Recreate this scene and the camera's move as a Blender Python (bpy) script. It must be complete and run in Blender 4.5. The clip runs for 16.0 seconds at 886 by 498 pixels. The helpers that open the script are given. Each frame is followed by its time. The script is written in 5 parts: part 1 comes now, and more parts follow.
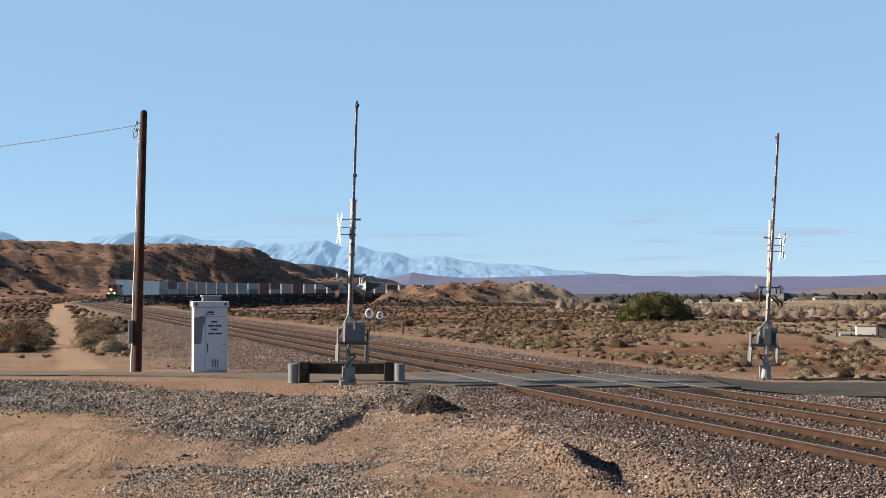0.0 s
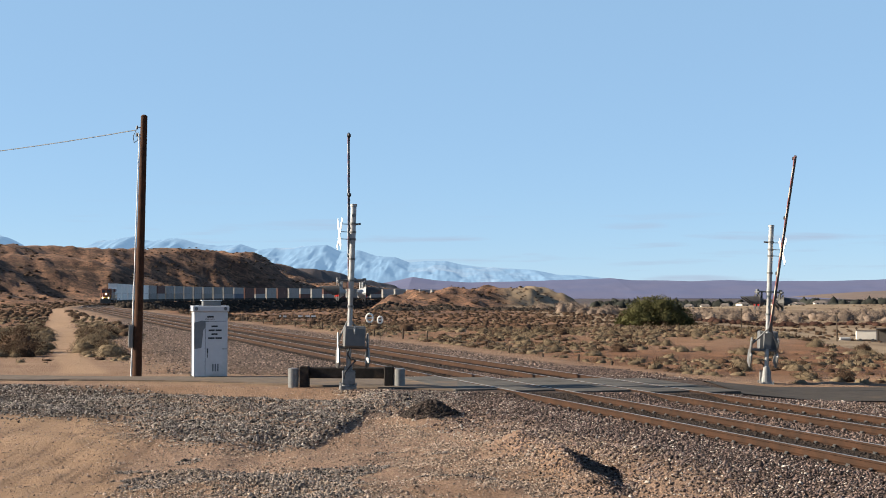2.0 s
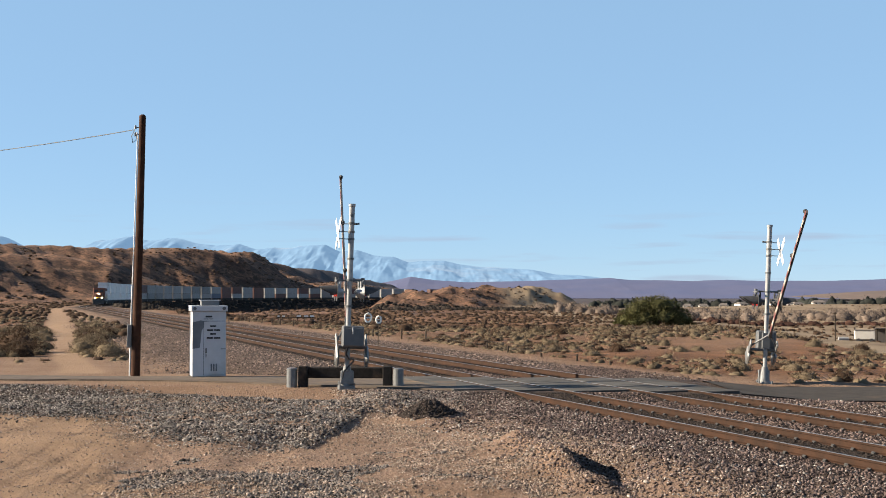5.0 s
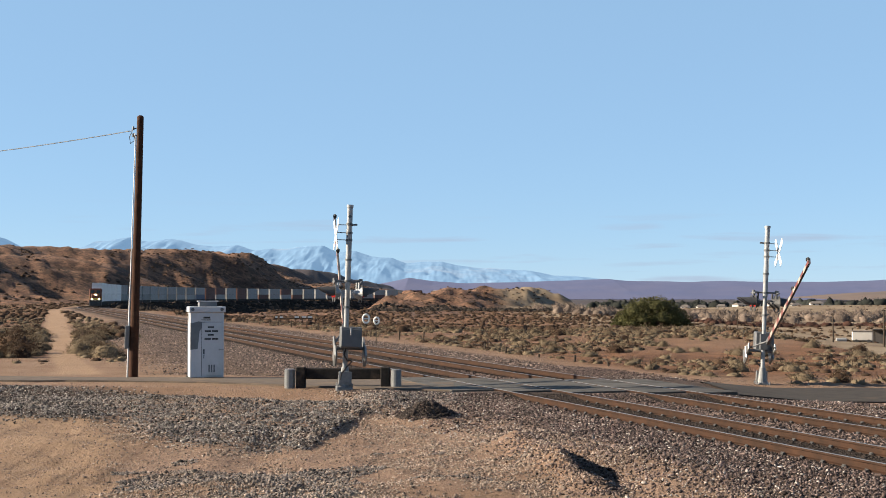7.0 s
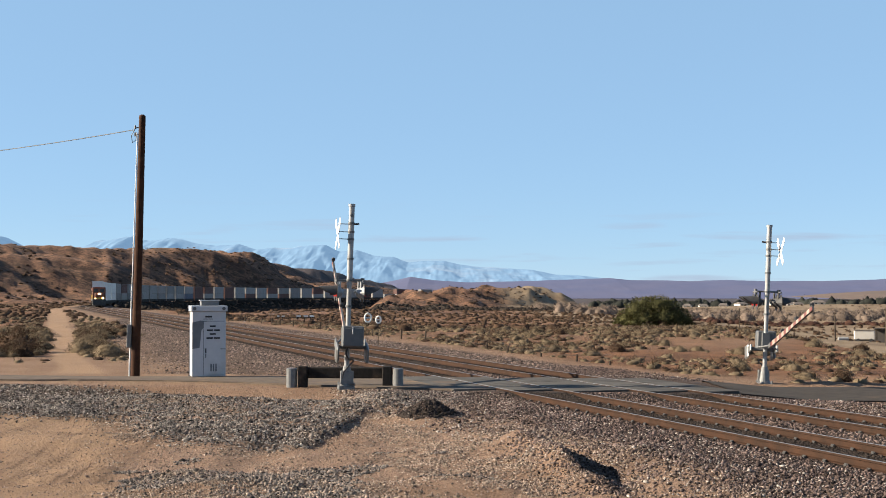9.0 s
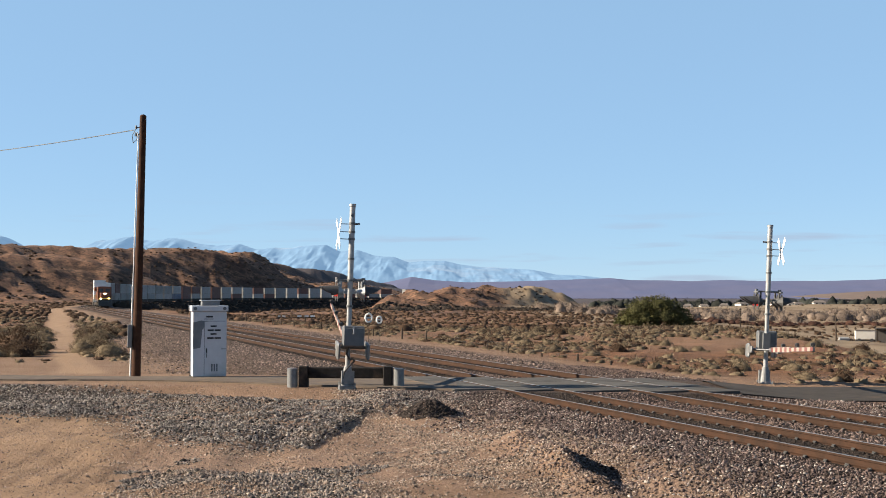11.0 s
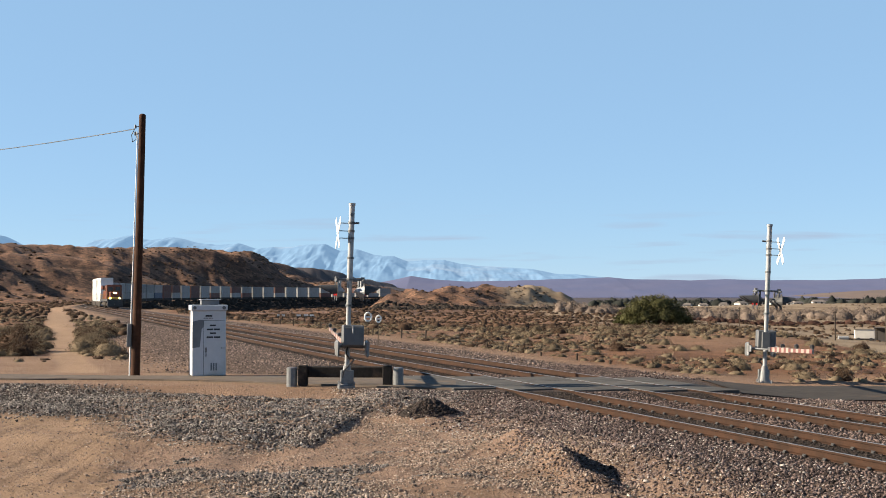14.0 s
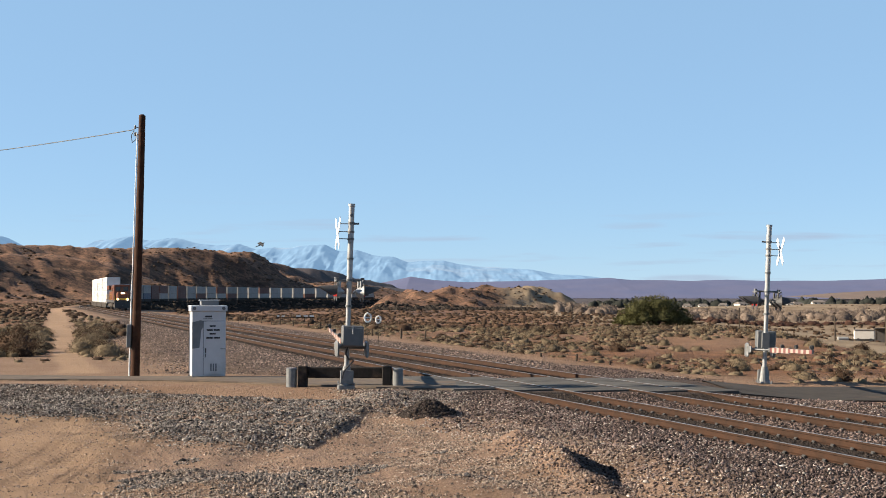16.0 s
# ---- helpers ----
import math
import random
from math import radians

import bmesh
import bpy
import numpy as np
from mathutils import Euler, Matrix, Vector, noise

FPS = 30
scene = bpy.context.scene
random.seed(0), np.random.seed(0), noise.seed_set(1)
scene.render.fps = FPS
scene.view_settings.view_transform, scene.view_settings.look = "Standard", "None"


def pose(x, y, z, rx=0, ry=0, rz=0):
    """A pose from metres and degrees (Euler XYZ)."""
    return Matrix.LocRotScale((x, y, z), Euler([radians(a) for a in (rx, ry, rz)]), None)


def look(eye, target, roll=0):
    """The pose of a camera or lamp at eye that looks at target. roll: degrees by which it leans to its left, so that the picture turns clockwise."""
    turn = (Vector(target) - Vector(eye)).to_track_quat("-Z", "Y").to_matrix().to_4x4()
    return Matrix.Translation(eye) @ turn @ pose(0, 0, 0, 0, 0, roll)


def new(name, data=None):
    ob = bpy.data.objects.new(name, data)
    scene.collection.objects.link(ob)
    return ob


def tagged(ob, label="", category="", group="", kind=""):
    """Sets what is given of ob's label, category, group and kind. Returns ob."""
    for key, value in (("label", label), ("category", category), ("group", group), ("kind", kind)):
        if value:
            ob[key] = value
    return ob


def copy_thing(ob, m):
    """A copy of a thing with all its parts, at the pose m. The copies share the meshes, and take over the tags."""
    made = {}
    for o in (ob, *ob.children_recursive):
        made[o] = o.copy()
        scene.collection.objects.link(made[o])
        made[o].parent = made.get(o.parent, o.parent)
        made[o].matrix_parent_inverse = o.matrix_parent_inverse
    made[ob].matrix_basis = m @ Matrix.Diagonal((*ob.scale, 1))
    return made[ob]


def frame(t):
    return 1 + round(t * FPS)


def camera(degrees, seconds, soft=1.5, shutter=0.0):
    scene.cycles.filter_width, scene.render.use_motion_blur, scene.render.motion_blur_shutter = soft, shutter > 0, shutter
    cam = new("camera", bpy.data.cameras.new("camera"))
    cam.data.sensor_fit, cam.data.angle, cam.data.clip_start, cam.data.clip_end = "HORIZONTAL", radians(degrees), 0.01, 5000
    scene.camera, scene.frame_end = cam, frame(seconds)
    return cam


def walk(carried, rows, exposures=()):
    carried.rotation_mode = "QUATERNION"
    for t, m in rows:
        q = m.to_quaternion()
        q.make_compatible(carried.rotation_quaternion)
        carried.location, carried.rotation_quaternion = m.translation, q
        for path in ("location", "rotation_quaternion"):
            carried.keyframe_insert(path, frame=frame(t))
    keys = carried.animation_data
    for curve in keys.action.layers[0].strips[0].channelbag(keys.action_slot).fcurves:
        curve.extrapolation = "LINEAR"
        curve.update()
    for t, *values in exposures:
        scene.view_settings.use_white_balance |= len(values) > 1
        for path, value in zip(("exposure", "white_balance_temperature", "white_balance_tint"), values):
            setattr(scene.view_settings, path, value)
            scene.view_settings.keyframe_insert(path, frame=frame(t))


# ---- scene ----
EYE = (0.0, 0.0, 2.8)
cam = camera(39.0, 16.0, soft=0.9)
# seconds, upward tilt, turn to the left (degrees): a tripod head that settles
SHAKE = [(0.0, 1.892, 0.072), (0.5, 1.939, 0.0755), (1.0, 2.046, 0.0776), (1.5, 2.1275, 0.082), (2.0, 2.10, 0.080),
         (2.5, 2.134, 0.060), (3.0, 2.130, 0.082), (3.5, 2.093, 0.115), (4.0, 2.060, 0.082), (5.2, 2.10, 0.0),
         (6.5, 2.134, -0.0775), (7.0, 2.136, -0.082), (7.5, 2.134, -0.082), (8.0, 2.134, -0.080), (8.5, 2.1275, -0.037),
         (9.0, 2.095, 0.002), (11.5, 2.095, 0.037), (12.0, 2.095, 0.009), (12.5, 2.095, 0.0), (13.0, 2.095, 0.0),
         (13.5, 2.095, 0.037), (14.0, 2.058, 0.009), (14.5, 2.056, 0.0), (15.0, 2.056, -0.037), (15.5, 2.056, -0.039),
         (16.0, 2.086, -0.004)]
walk(cam, [(t, pose(*EYE, 90 + up, 0, turn)) for t, up, turn in SHAKE], exposures=[(0.0, 1.64), (16.0, 1.64)])

# ---- light ----
SUN = Vector((-0.9998, -0.02, 0.0)).normalized() * math.cos(radians(24.5)) + Vector((0, 0, math.sin(radians(24.5))))
world = bpy.data.worlds.new("desert_sky")
scene.world = world
world.use_nodes = True
wn, wl = world.node_tree.nodes, world.node_tree.links
sky = wn.new("ShaderNodeTexSky")
sky.sky_type, sky.sun_disc = "NISHITA", False
sky.sun_elevation, sky.sun_rotation = radians(24.5), math.atan2(SUN.x, SUN.y)
sky.altitude, sky.air_density, sky.dust_density, sky.ozone_density = 800, 0.75, 0.0, 2.6
haze = wn.new("ShaderNodeMix")               # a thin even veil of high haze over the clear sky
haze.data_type = "RGBA"
haze.inputs[7].default_value = (2.3, 3.8, 5.5, 1)
up = wn.new("ShaderNodeSeparateXYZ")
wl.new(wn.new("ShaderNodeTexCoord").outputs["Generated"], up.inputs[0])
thin_out = wn.new("ShaderNodeMapRange")     # the veil lies along the horizon and thins towards the zenith
thin_out.inputs[1].default_value, thin_out.inputs[2].default_value = 0.22, 0.75
thin_out.inputs[3].default_value, thin_out.inputs[4].default_value = 0.72, 0.12
wl.new(up.outputs[2], thin_out.inputs[0])
wl.new(thin_out.outputs[0], haze.inputs[0])
wl.new(sky.outputs[0], haze.inputs[6])
# faint streaks of high cloud low over the horizon
place = wn.new("ShaderNodeMapping")
place.inputs["Scale"].default_value = (5.0, 5.0, 62.0)
wl.new(wn["Texture Coordinate"].outputs["Generated"], place.inputs[0])
streak = wn.new("ShaderNodeTexNoise")
streak.inputs["Scale"].default_value, streak.inputs["Detail"].default_value = 1.6, 4
wl.new(place.outputs[0], streak.inputs["Vector"])
streak_fac = wn.new("ShaderNodeMapRange")
streak_fac.inputs[1].default_value, streak_fac.inputs[2].default_value, streak_fac.inputs[4].default_value = 0.55, 0.70, 0.6
wl.new(streak.outputs["Fac"], streak_fac.inputs[0])
low = wn.new("ShaderNodeMapRange")
low.inputs[1].default_value, low.inputs[2].default_value, low.inputs[3].default_value, low.inputs[4].default_value = 0.045, 0.075, 1.0, 0.0
wl.new(up.outputs[2], low.inputs[0])
both = wn.new("ShaderNodeMath")
both.operation = "MULTIPLY"
wl.new(streak_fac.outputs[0], both.inputs[0])
wl.new(low.outputs[0], both.inputs[1])
cloud = wn.new("ShaderNodeMix")
cloud.data_type = "RGBA"
cloud.inputs[7].default_value = (2.75, 3.25, 4.2, 1)
wl.new(both.outputs[0], cloud.inputs[0])
wl.new(haze.outputs[2], cloud.inputs[6])
wl.new(cloud.outputs[2], wn["Background"].inputs[0])
wn["Background"].inputs[1].default_value = 0.0505
sun_data = bpy.data.lights.new("sun", "SUN")
sun_data.energy, sun_data.angle, sun_data.color = 5.0, radians(0.55), (1.0, 0.865, 0.68)
sun = new("sun", sun_data)
sun.matrix_world = look((SUN * 50)[:], (0, 0, 0))


# ---- materials ----
def ramp_mix(nt, fac, a, b):
    n = nt.nodes.new("ShaderNodeMix")
    n.data_type = "RGBA"
    for k, v in ((0, fac), (6, a), (7, b)):
        if isinstance(v, (tuple, list)):
            n.inputs[k].default_value = (*v[:3], 1)
        elif isinstance(v, (int, float)):
            n.inputs[k].default_value = v
        else:
            nt.links.new(v, n.inputs[k])
    return n.outputs[2]


def noise_fac(nt, scale, detail=4, lo=0.35, hi=0.65, coords="Object", rough=0.6):
    tc = nt.nodes.new("ShaderNodeTexCoord")
    n = nt.nodes.new("ShaderNodeTexNoise")
    n.inputs["Scale"].default_value, n.inputs["Detail"].default_value = scale, detail
    n.inputs["Roughness"].default_value = rough
    nt.links.new(tc.outputs[coords], n.inputs["Vector"])
    r = nt.nodes.new("ShaderNodeMapRange")
    r.inputs[1].default_value, r.inputs[2].default_value = lo, hi
    nt.links.new(n.outputs["Fac"], r.inputs[0])
    return r.outputs[0]


def attr(nt, name):
    a = nt.nodes.new("ShaderNodeAttribute")
    a.attribute_name = name
    return a.outputs["Fac"]


def relief(nt, fac, strength, distance):
    b = nt.nodes.new("ShaderNodeBump")
    b.inputs["Strength"].default_value, b.inputs["Distance"].default_value = strength, distance
    nt.links.new(fac, b.inputs["Height"])
    nt.links.new(b.outputs[0], nt.nodes["Principled BSDF"].inputs["Normal"])


def surface(name, a, b=None, scale=6.0, rough=0.8, metal=0.0, wear=None, bump=0.0, glow=0.0, spread=0.0, thin=0.0):
    """A material of two tones mixed by noise, with stains of a third tone and per-object or per-island spread."""
    m = bpy.data.materials.new(name)
    m.use_nodes = True
    nt = m.node_tree
    p = nt.nodes["Principled BSDF"]
    col = ramp_mix(nt, noise_fac(nt, scale), a, b or tuple(c * 0.75 for c in a))
    if wear:
        col = ramp_mix(nt, noise_fac(nt, scale * 0.31, 6, 0.55, 0.72), col, wear)
    if spread:
        g = nt.nodes.new("ShaderNodeNewGeometry")
        o = nt.nodes.new("ShaderNodeObjectInfo")
        add = nt.nodes.new("ShaderNodeMath")
        add.operation = "ADD"
        nt.links.new(g.outputs["Random Per Island"], add.inputs[0])
        nt.links.new(o.outputs["Random"], add.inputs[1])
        fr = nt.nodes.new("ShaderNodeMath")
        fr.operation = "FRACT"
        nt.links.new(add.outputs[0], fr.inputs[0])
        r = nt.nodes.new("ShaderNodeMapRange")
        r.inputs[3].default_value, r.inputs[4].default_value = 1 - spread, 1 + spread
        nt.links.new(fr.outputs[0], r.inputs[0])
        h = nt.nodes.new("ShaderNodeHueSaturation")
        nt.links.new(col, h.inputs["Color"])
        nt.links.new(r.outputs[0], h.inputs["Value"])
        col = h.outputs[0]
    nt.links.new(col, p.inputs["Base Color"])
    p.inputs["Roughness"].default_value, p.inputs["Metallic"].default_value = rough, metal
    if rough >= 0.75:
        p.inputs["Specular IOR Level"].default_value = 0.15
    if bump:
        relief(nt, noise_fac(nt, scale * 3, 3, 0.2, 0.8), 0.5, bump)
    if thin:
        t = nt.nodes.new("ShaderNodeBsdfTranslucent")
        mix = nt.nodes.new("ShaderNodeMixShader")
        mix.inputs[0].default_value = thin
        nt.links.new(col, t.inputs["Color"])
        nt.links.new(p.outputs[0], mix.inputs[1])
        nt.links.new(t.outputs[0], mix.inputs[2])
        nt.links.new(mix.outputs[0], nt.nodes["Material Output"].inputs["Surface"])
    # emits its own colour: lamps, lenses and the far ranges' painted haze
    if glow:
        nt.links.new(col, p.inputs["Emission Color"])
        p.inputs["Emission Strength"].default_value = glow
    return m


STEEL = surface("galvanised_steel", (0.289, 0.296, 0.296), (0.217, 0.222, 0.229), 9, 0.45, 0.35, (0.155, 0.15, 0.139))
DULLSTEEL = surface("weathered_dull_steel", (0.159, 0.163, 0.163), (0.119, 0.122, 0.126), 9, 0.45, 0.35, (0.0853, 0.0825, 0.0765))
WHITE = surface("white_reflective_paint", (0.64, 0.64, 0.624), (0.576, 0.576, 0.56), 7, 0.5, 0, (0.44, 0.416, 0.384))
RED = surface("faded_red_paint", (0.12, 0.034, 0.028), (0.10, 0.03, 0.026), 7, 0.6)
FADED = surface("faded_white_paint", (0.30, 0.25, 0.21), (0.24, 0.20, 0.17), 7, 0.6)
BLACK = surface("matt_black_paint", (0.02, 0.02, 0.022), (0.035, 0.034, 0.033), 8, 0.6)
GREYBOX = surface("grey_painted_steel", (0.0924, 0.0966, 0.101), (0.0798, 0.0833, 0.0882), 5, 0.5, 0.1, (0.0614, 0.0571, 0.0528))
CASE = surface("white_painted_case", (0.461, 0.466, 0.484), (0.413, 0.419, 0.436), 3, 0.45, 0, (0.342, 0.325, 0.307))
CASEDARK = surface("grey_overpaint", (0.13, 0.14, 0.15), (0.10, 0.11, 0.12), 3, 0.6)
LENS = surface("red_lens", (0.45, 0.02, 0.015), (0.30, 0.01, 0.01), 20, 0.15, glow=0.05)
WOODPOLE = surface("creosoted_pole", (0.0516, 0.0218, 0.0119), (0.0298, 0.0135, 0.00794), 5, 0.85, 0, (0.0595, 0.0337, 0.0198), 0.01)
TIMBER = surface("dark_timber", (0.0224, 0.0192, 0.0179), (0.0128, 0.0115, 0.0109), 6, 0.85, 0, (0.064, 0.0448, 0.032), 0.01)
POSTWOOD = surface("weathered_fence_post", (0.064, 0.048, 0.0352), (0.0384, 0.0288, 0.0224), 10, 0.9)
RUST = surface("rusty_rail_steel", (0.035, 0.0163, 0.00874), (0.0213, 0.011, 0.00646), 3, 0.75, 0.0, (0.0471, 0.022, 0.0114), 0.003)
SHINE = surface("polished_rail_head", (0.26, 0.255, 0.25), (0.19, 0.18, 0.175), 4, 0.4, 0.6)
TIE = surface("concrete_tie", (0.0996, 0.0846, 0.0732), (0.0732, 0.0612, 0.0538), 5, 0.9, 0, (0.0538, 0.0384, 0.0307), 0.004)
PANEL = surface("crossing_concrete", (0.073, 0.0683, 0.0624), (0.0542, 0.0509, 0.0466), 2.2, 0.9, 0, (0.0336, 0.0303, 0.0281), 0.003, spread=0.10)
ASPHALT = surface("old_asphalt", (0.045, 0.0375, 0.0315), (0.0315, 0.027, 0.0232), 2.5, 0.95, 0, (0.069, 0.0525, 0.0375), 0.006)
SANDROAD = surface("sand_strewn_asphalt", (0.105, 0.083, 0.066), (0.078, 0.062, 0.050), 2.5, 0.95, 0, (0.15, 0.105, 0.070), 0.006)
BALLAST = surface("ballast_stone", (0.094, 0.070, 0.063), (0.056, 0.040, 0.036), 0.9, 0.85, 0, (0.130, 0.094, 0.074), spread=0.95)
TRACKSTONE = surface("oily_ballast_stone", (0.0314, 0.0244, 0.0212), (0.0204, 0.0149, 0.0125), 0.9, 0.85, spread=0.6)
DARKSTONE = surface("dark_heap_stone", (0.128, 0.112, 0.102), (0.076, 0.066, 0.060), 0.8, 0.85, 0, (0.145, 0.112, 0.088), spread=0.95)
PALESTONE = surface("scattered_stone", (0.235, 0.186, 0.152), (0.135, 0.104, 0.084), 1.1, 0.85, spread=0.75)
WHITESTONE = surface("pale_chipped_stone", (0.30, 0.27, 0.245), (0.22, 0.195, 0.175), 3, 0.8, spread=0.3)
SAGE = surface("dry_sage", (0.147, 0.113, 0.0751), (0.0977, 0.0741, 0.0472), 1.2, 0.95, spread=0.35, thin=0.25)
BROWNBUSH = surface("brown_creosote_bush", (0.066, 0.040, 0.025), (0.044, 0.028, 0.018), 1.2, 0.95, spread=0.4, thin=0.2)
GREENLEAF = surface("olive_leaves", (0.0799, 0.0758, 0.0284), (0.0503, 0.0503, 0.0202), 1.5, 0.8, spread=0.45, thin=0.3)
DARKLEAF = surface("dark_far_leaves", (0.024, 0.026, 0.022), (0.016, 0.018, 0.016), 0.1, 0.9, spread=0.3, thin=0.1)
BARETREE = surface("bare_willow_twigs", (0.185, 0.145, 0.118), (0.135, 0.103, 0.084), 0.08, 0.95, spread=0.25, thin=0.3)
# brush coloured near black so that it carries the bank's shade
SHADEBRUSH = surface("shade_dark_bank_brush", (0.030, 0.023, 0.018), (0.020, 0.016, 0.013), 0.1, 0.95, spread=0.35)
BANKSTONE = surface("dusty_bank_stone", (0.150, 0.112, 0.094), (0.098, 0.072, 0.060), 0.9, 0.85, 0, (0.175, 0.128, 0.098), spread=0.8)
REDBRUSH = surface("red_brown_brush", (0.0649, 0.0339, 0.0248), (0.0468, 0.0234, 0.0183), 0.1, 0.95, spread=0.25, thin=0.35)
TWIG = surface("grey_bark", (0.0768, 0.0576, 0.0416), (0.0512, 0.0384, 0.0288), 8, 0.9)
HOUSEWALL = surface("pale_stucco", (0.459, 0.429, 0.385), (0.407, 0.377, 0.34), 0.5, 0.8)
HOUSEROOF = surface("dull_roofing", (0.141, 0.122, 0.109), (0.109, 0.096, 0.0864), 0.5, 0.8)
GLASSDARK = surface("dark_window_glass", (0.03, 0.035, 0.04), (0.025, 0.03, 0.035), 2, 0.08)
ORANGE = surface("orange_locomotive_paint", (0.115, 0.0274, 0.0055), (0.0904, 0.0219, 0.0055), 1.2, 0.4, 0, (0.0604, 0.0192, 0.00824))
YELLOW = surface("yellow_stripe_paint", (0.49, 0.294, 0.035), (0.42, 0.252, 0.035), 1.2, 0.4)
LOCODARK = surface("black_locomotive_paint", (0.022, 0.024, 0.026), (0.04, 0.036, 0.032), 1.2, 0.5)
GRIME = surface("sooty_underframe", (0.045, 0.037, 0.031), (0.03, 0.026, 0.023), 1.5, 0.85)
HEADLAMP = surface("lit_headlamp", (1.0, 0.80, 0.42), (1.0, 0.80, 0.42), 1, 0.3, glow=26.0)
CARGO = {
    # bright copy of the white has sunlight painted in; the plain white is toned for shade
    "sunlit_white": surface("sunlit_white_container", (0.74, 0.73, 0.70), (0.68, 0.67, 0.64), 0.5, 0.55, 0, (0.58, 0.55, 0.50)),
    "white": surface("white_container", (0.255, 0.251, 0.244), (0.22, 0.217, 0.21), 0.5, 0.6, 0, (0.186, 0.172, 0.158)),
    "grey": surface("grey_container", (0.192, 0.192, 0.188), (0.16, 0.16, 0.156), 0.5, 0.6, 0, (0.136, 0.124, 0.112)),
    "red": surface("rust_red_container", (0.084, 0.0252, 0.0182), (0.0665, 0.021, 0.0154), 0.5, 0.6, 0, (0.077, 0.035, 0.021)),
    "blue": surface("blue_container", (0.05, 0.075, 0.13), (0.045, 0.065, 0.11), 0.5, 0.55),
}
BIRD = surface("black_feathers", (0.02, 0.02, 0.022), (0.03, 0.03, 0.032), 9, 0.6)


# ---- mesh helpers ----
def block(bm, x0, x1, y0, y1, z0, z1, m=None, bevel=0.0):
    r = bmesh.ops.create_cube(bm, size=1.0)
    bmesh.ops.transform(bm, verts=r["verts"], matrix=Matrix.Translation(((x0 + x1) / 2, (y0 + y1) / 2, (z0 + z1) / 2)) @ Matrix.Diagonal((x1 - x0, y1 - y0, z1 - z0, 1)))
    if bevel:
        edges = list({e for v in r["verts"] for e in v.link_edges})
        made = bmesh.ops.bevel(bm, geom=edges, offset=bevel, segments=1, affect="EDGES")
        r["verts"] = list({v for f in made["faces"] for v in f.verts} | {v for v in r["verts"] if v.is_valid})
    if m is not None:
        bmesh.ops.transform(bm, verts=r["verts"], matrix=m)
    return bm


def rod(bm, p, q, r0, r1=None, n=12):
    p, q = Vector(p), Vector(q)
    r1 = r0 if r1 is None else r1
    m = Matrix.Translation((p + q) / 2) @ (q - p).to_track_quat("Z", "Y").to_matrix().to_4x4()
    bmesh.ops.create_cone(bm, cap_ends=True, segments=n, radius1=r0, radius2=r1, depth=(q - p).length, matrix=m)
    return bm


def cable(bm, points, r, n=6):
    for a, b in zip(points, points[1:]):
        rod(bm, a, b, r, r, n)
    return bm


def mesh_of(name, bm, material):
    me = bpy.data.meshes.new(name)
    bmesh.ops.recalc_face_normals(bm, faces=bm.faces)
    bm.to_mesh(me)
    bm.free()
    me.materials.append(material)
    return me


def part(name, bm, material, parent, label="", m=None):
    ob = new(name, mesh_of(name, bm, material))
    ob.parent = parent
    if m is not None:
        ob.matrix_basis = m
    return tagged(ob, label)


def again(name, me, parent, m):
    ob = new(name, me)
    ob.parent = parent
    ob.matrix_basis = m
    return ob


def thing(name, m, label, category, group="", kind=""):
    ob = new(name)
    ob.matrix_basis = m
    return tagged(ob, label, category, group, kind)


def raw(name, verts, faces, material, label, category, kind="stuff", smooth=False):
    me = bpy.data.meshes.new(name)
    me.from_pydata(verts, [], faces)
    me.materials.append(material)
    if smooth:
        me.shade_smooth()
    return tagged(new(name, me), label, category, kind=kind)


def fast_mesh(name, verts, faces, material):
    """A mesh from arrays: verts (n, 3), faces (m, k) of one size."""
    me = bpy.data.meshes.new(name)
    n, (m, k) = len(verts), faces.shape
    me.vertices.add(n)
    me.vertices.foreach_set("co", np.asarray(verts, np.float32).ravel())
    me.loops.add(m * k)
    me.loops.foreach_set("vertex_index", faces.astype(np.int32).ravel())
    me.polygons.add(m)
    me.polygons.foreach_set("loop_start", np.arange(0, m * k, k, dtype=np.int32))
    me.update(calc_edges=True)
    me.materials.append(material)
    return me


# ---- plan: the two tracks ----
U = np.array((-0.3236, 0.9462))            # way of the straight track
RIGHT = np.array((0.9462, 0.3236))
P0 = np.array((19.1, 0.0))                 # centre of the far track beside the camera
S0, RADIUS = 287.0, 600.0                  # the straight ends here and the bend begins
CENTRE = P0 + U * S0 + RIGHT * RADIUS
GAP = 3.54                                 # between the two track centres


def track_point(s, left=0.0):
    """The place and heading (degrees to the left of +Y) on the far track's line, s metres along, set off to the left."""
    if s < S0:
        p, turn = P0 + U * s - RIGHT * left, 0.0
    else:
        turn = (s - S0) / RADIUS
        c, k = math.cos(turn), math.sin(turn)
        out = np.array((-RIGHT[0] * c - RIGHT[1] * k, RIGHT[0] * k - RIGHT[1] * c))
        p = CENTRE + out * (RADIUS + left)
    return p[0], p[1], math.degrees(math.atan2(0.3236, 0.9462) - turn)


def left_of_track(x, y):
    """Signed distance to the left of the far track's centre (arrays)."""
    dx, dy = x - P0[0], y - P0[1]
    straight = -(dx * RIGHT[0] + dy * RIGHT[1])
    along = dx * U[0] + dy * U[1]
    bend = np.hypot(x - CENTRE[0], y - CENTRE[1]) - RADIUS
    return np.where(along < S0, straight, bend)


# ---- ground ----
def step(a, lo, hi):
    t = np.clip((a - lo) / (hi - lo), 0, 1)
    return t * t * (3 - 2 * t)


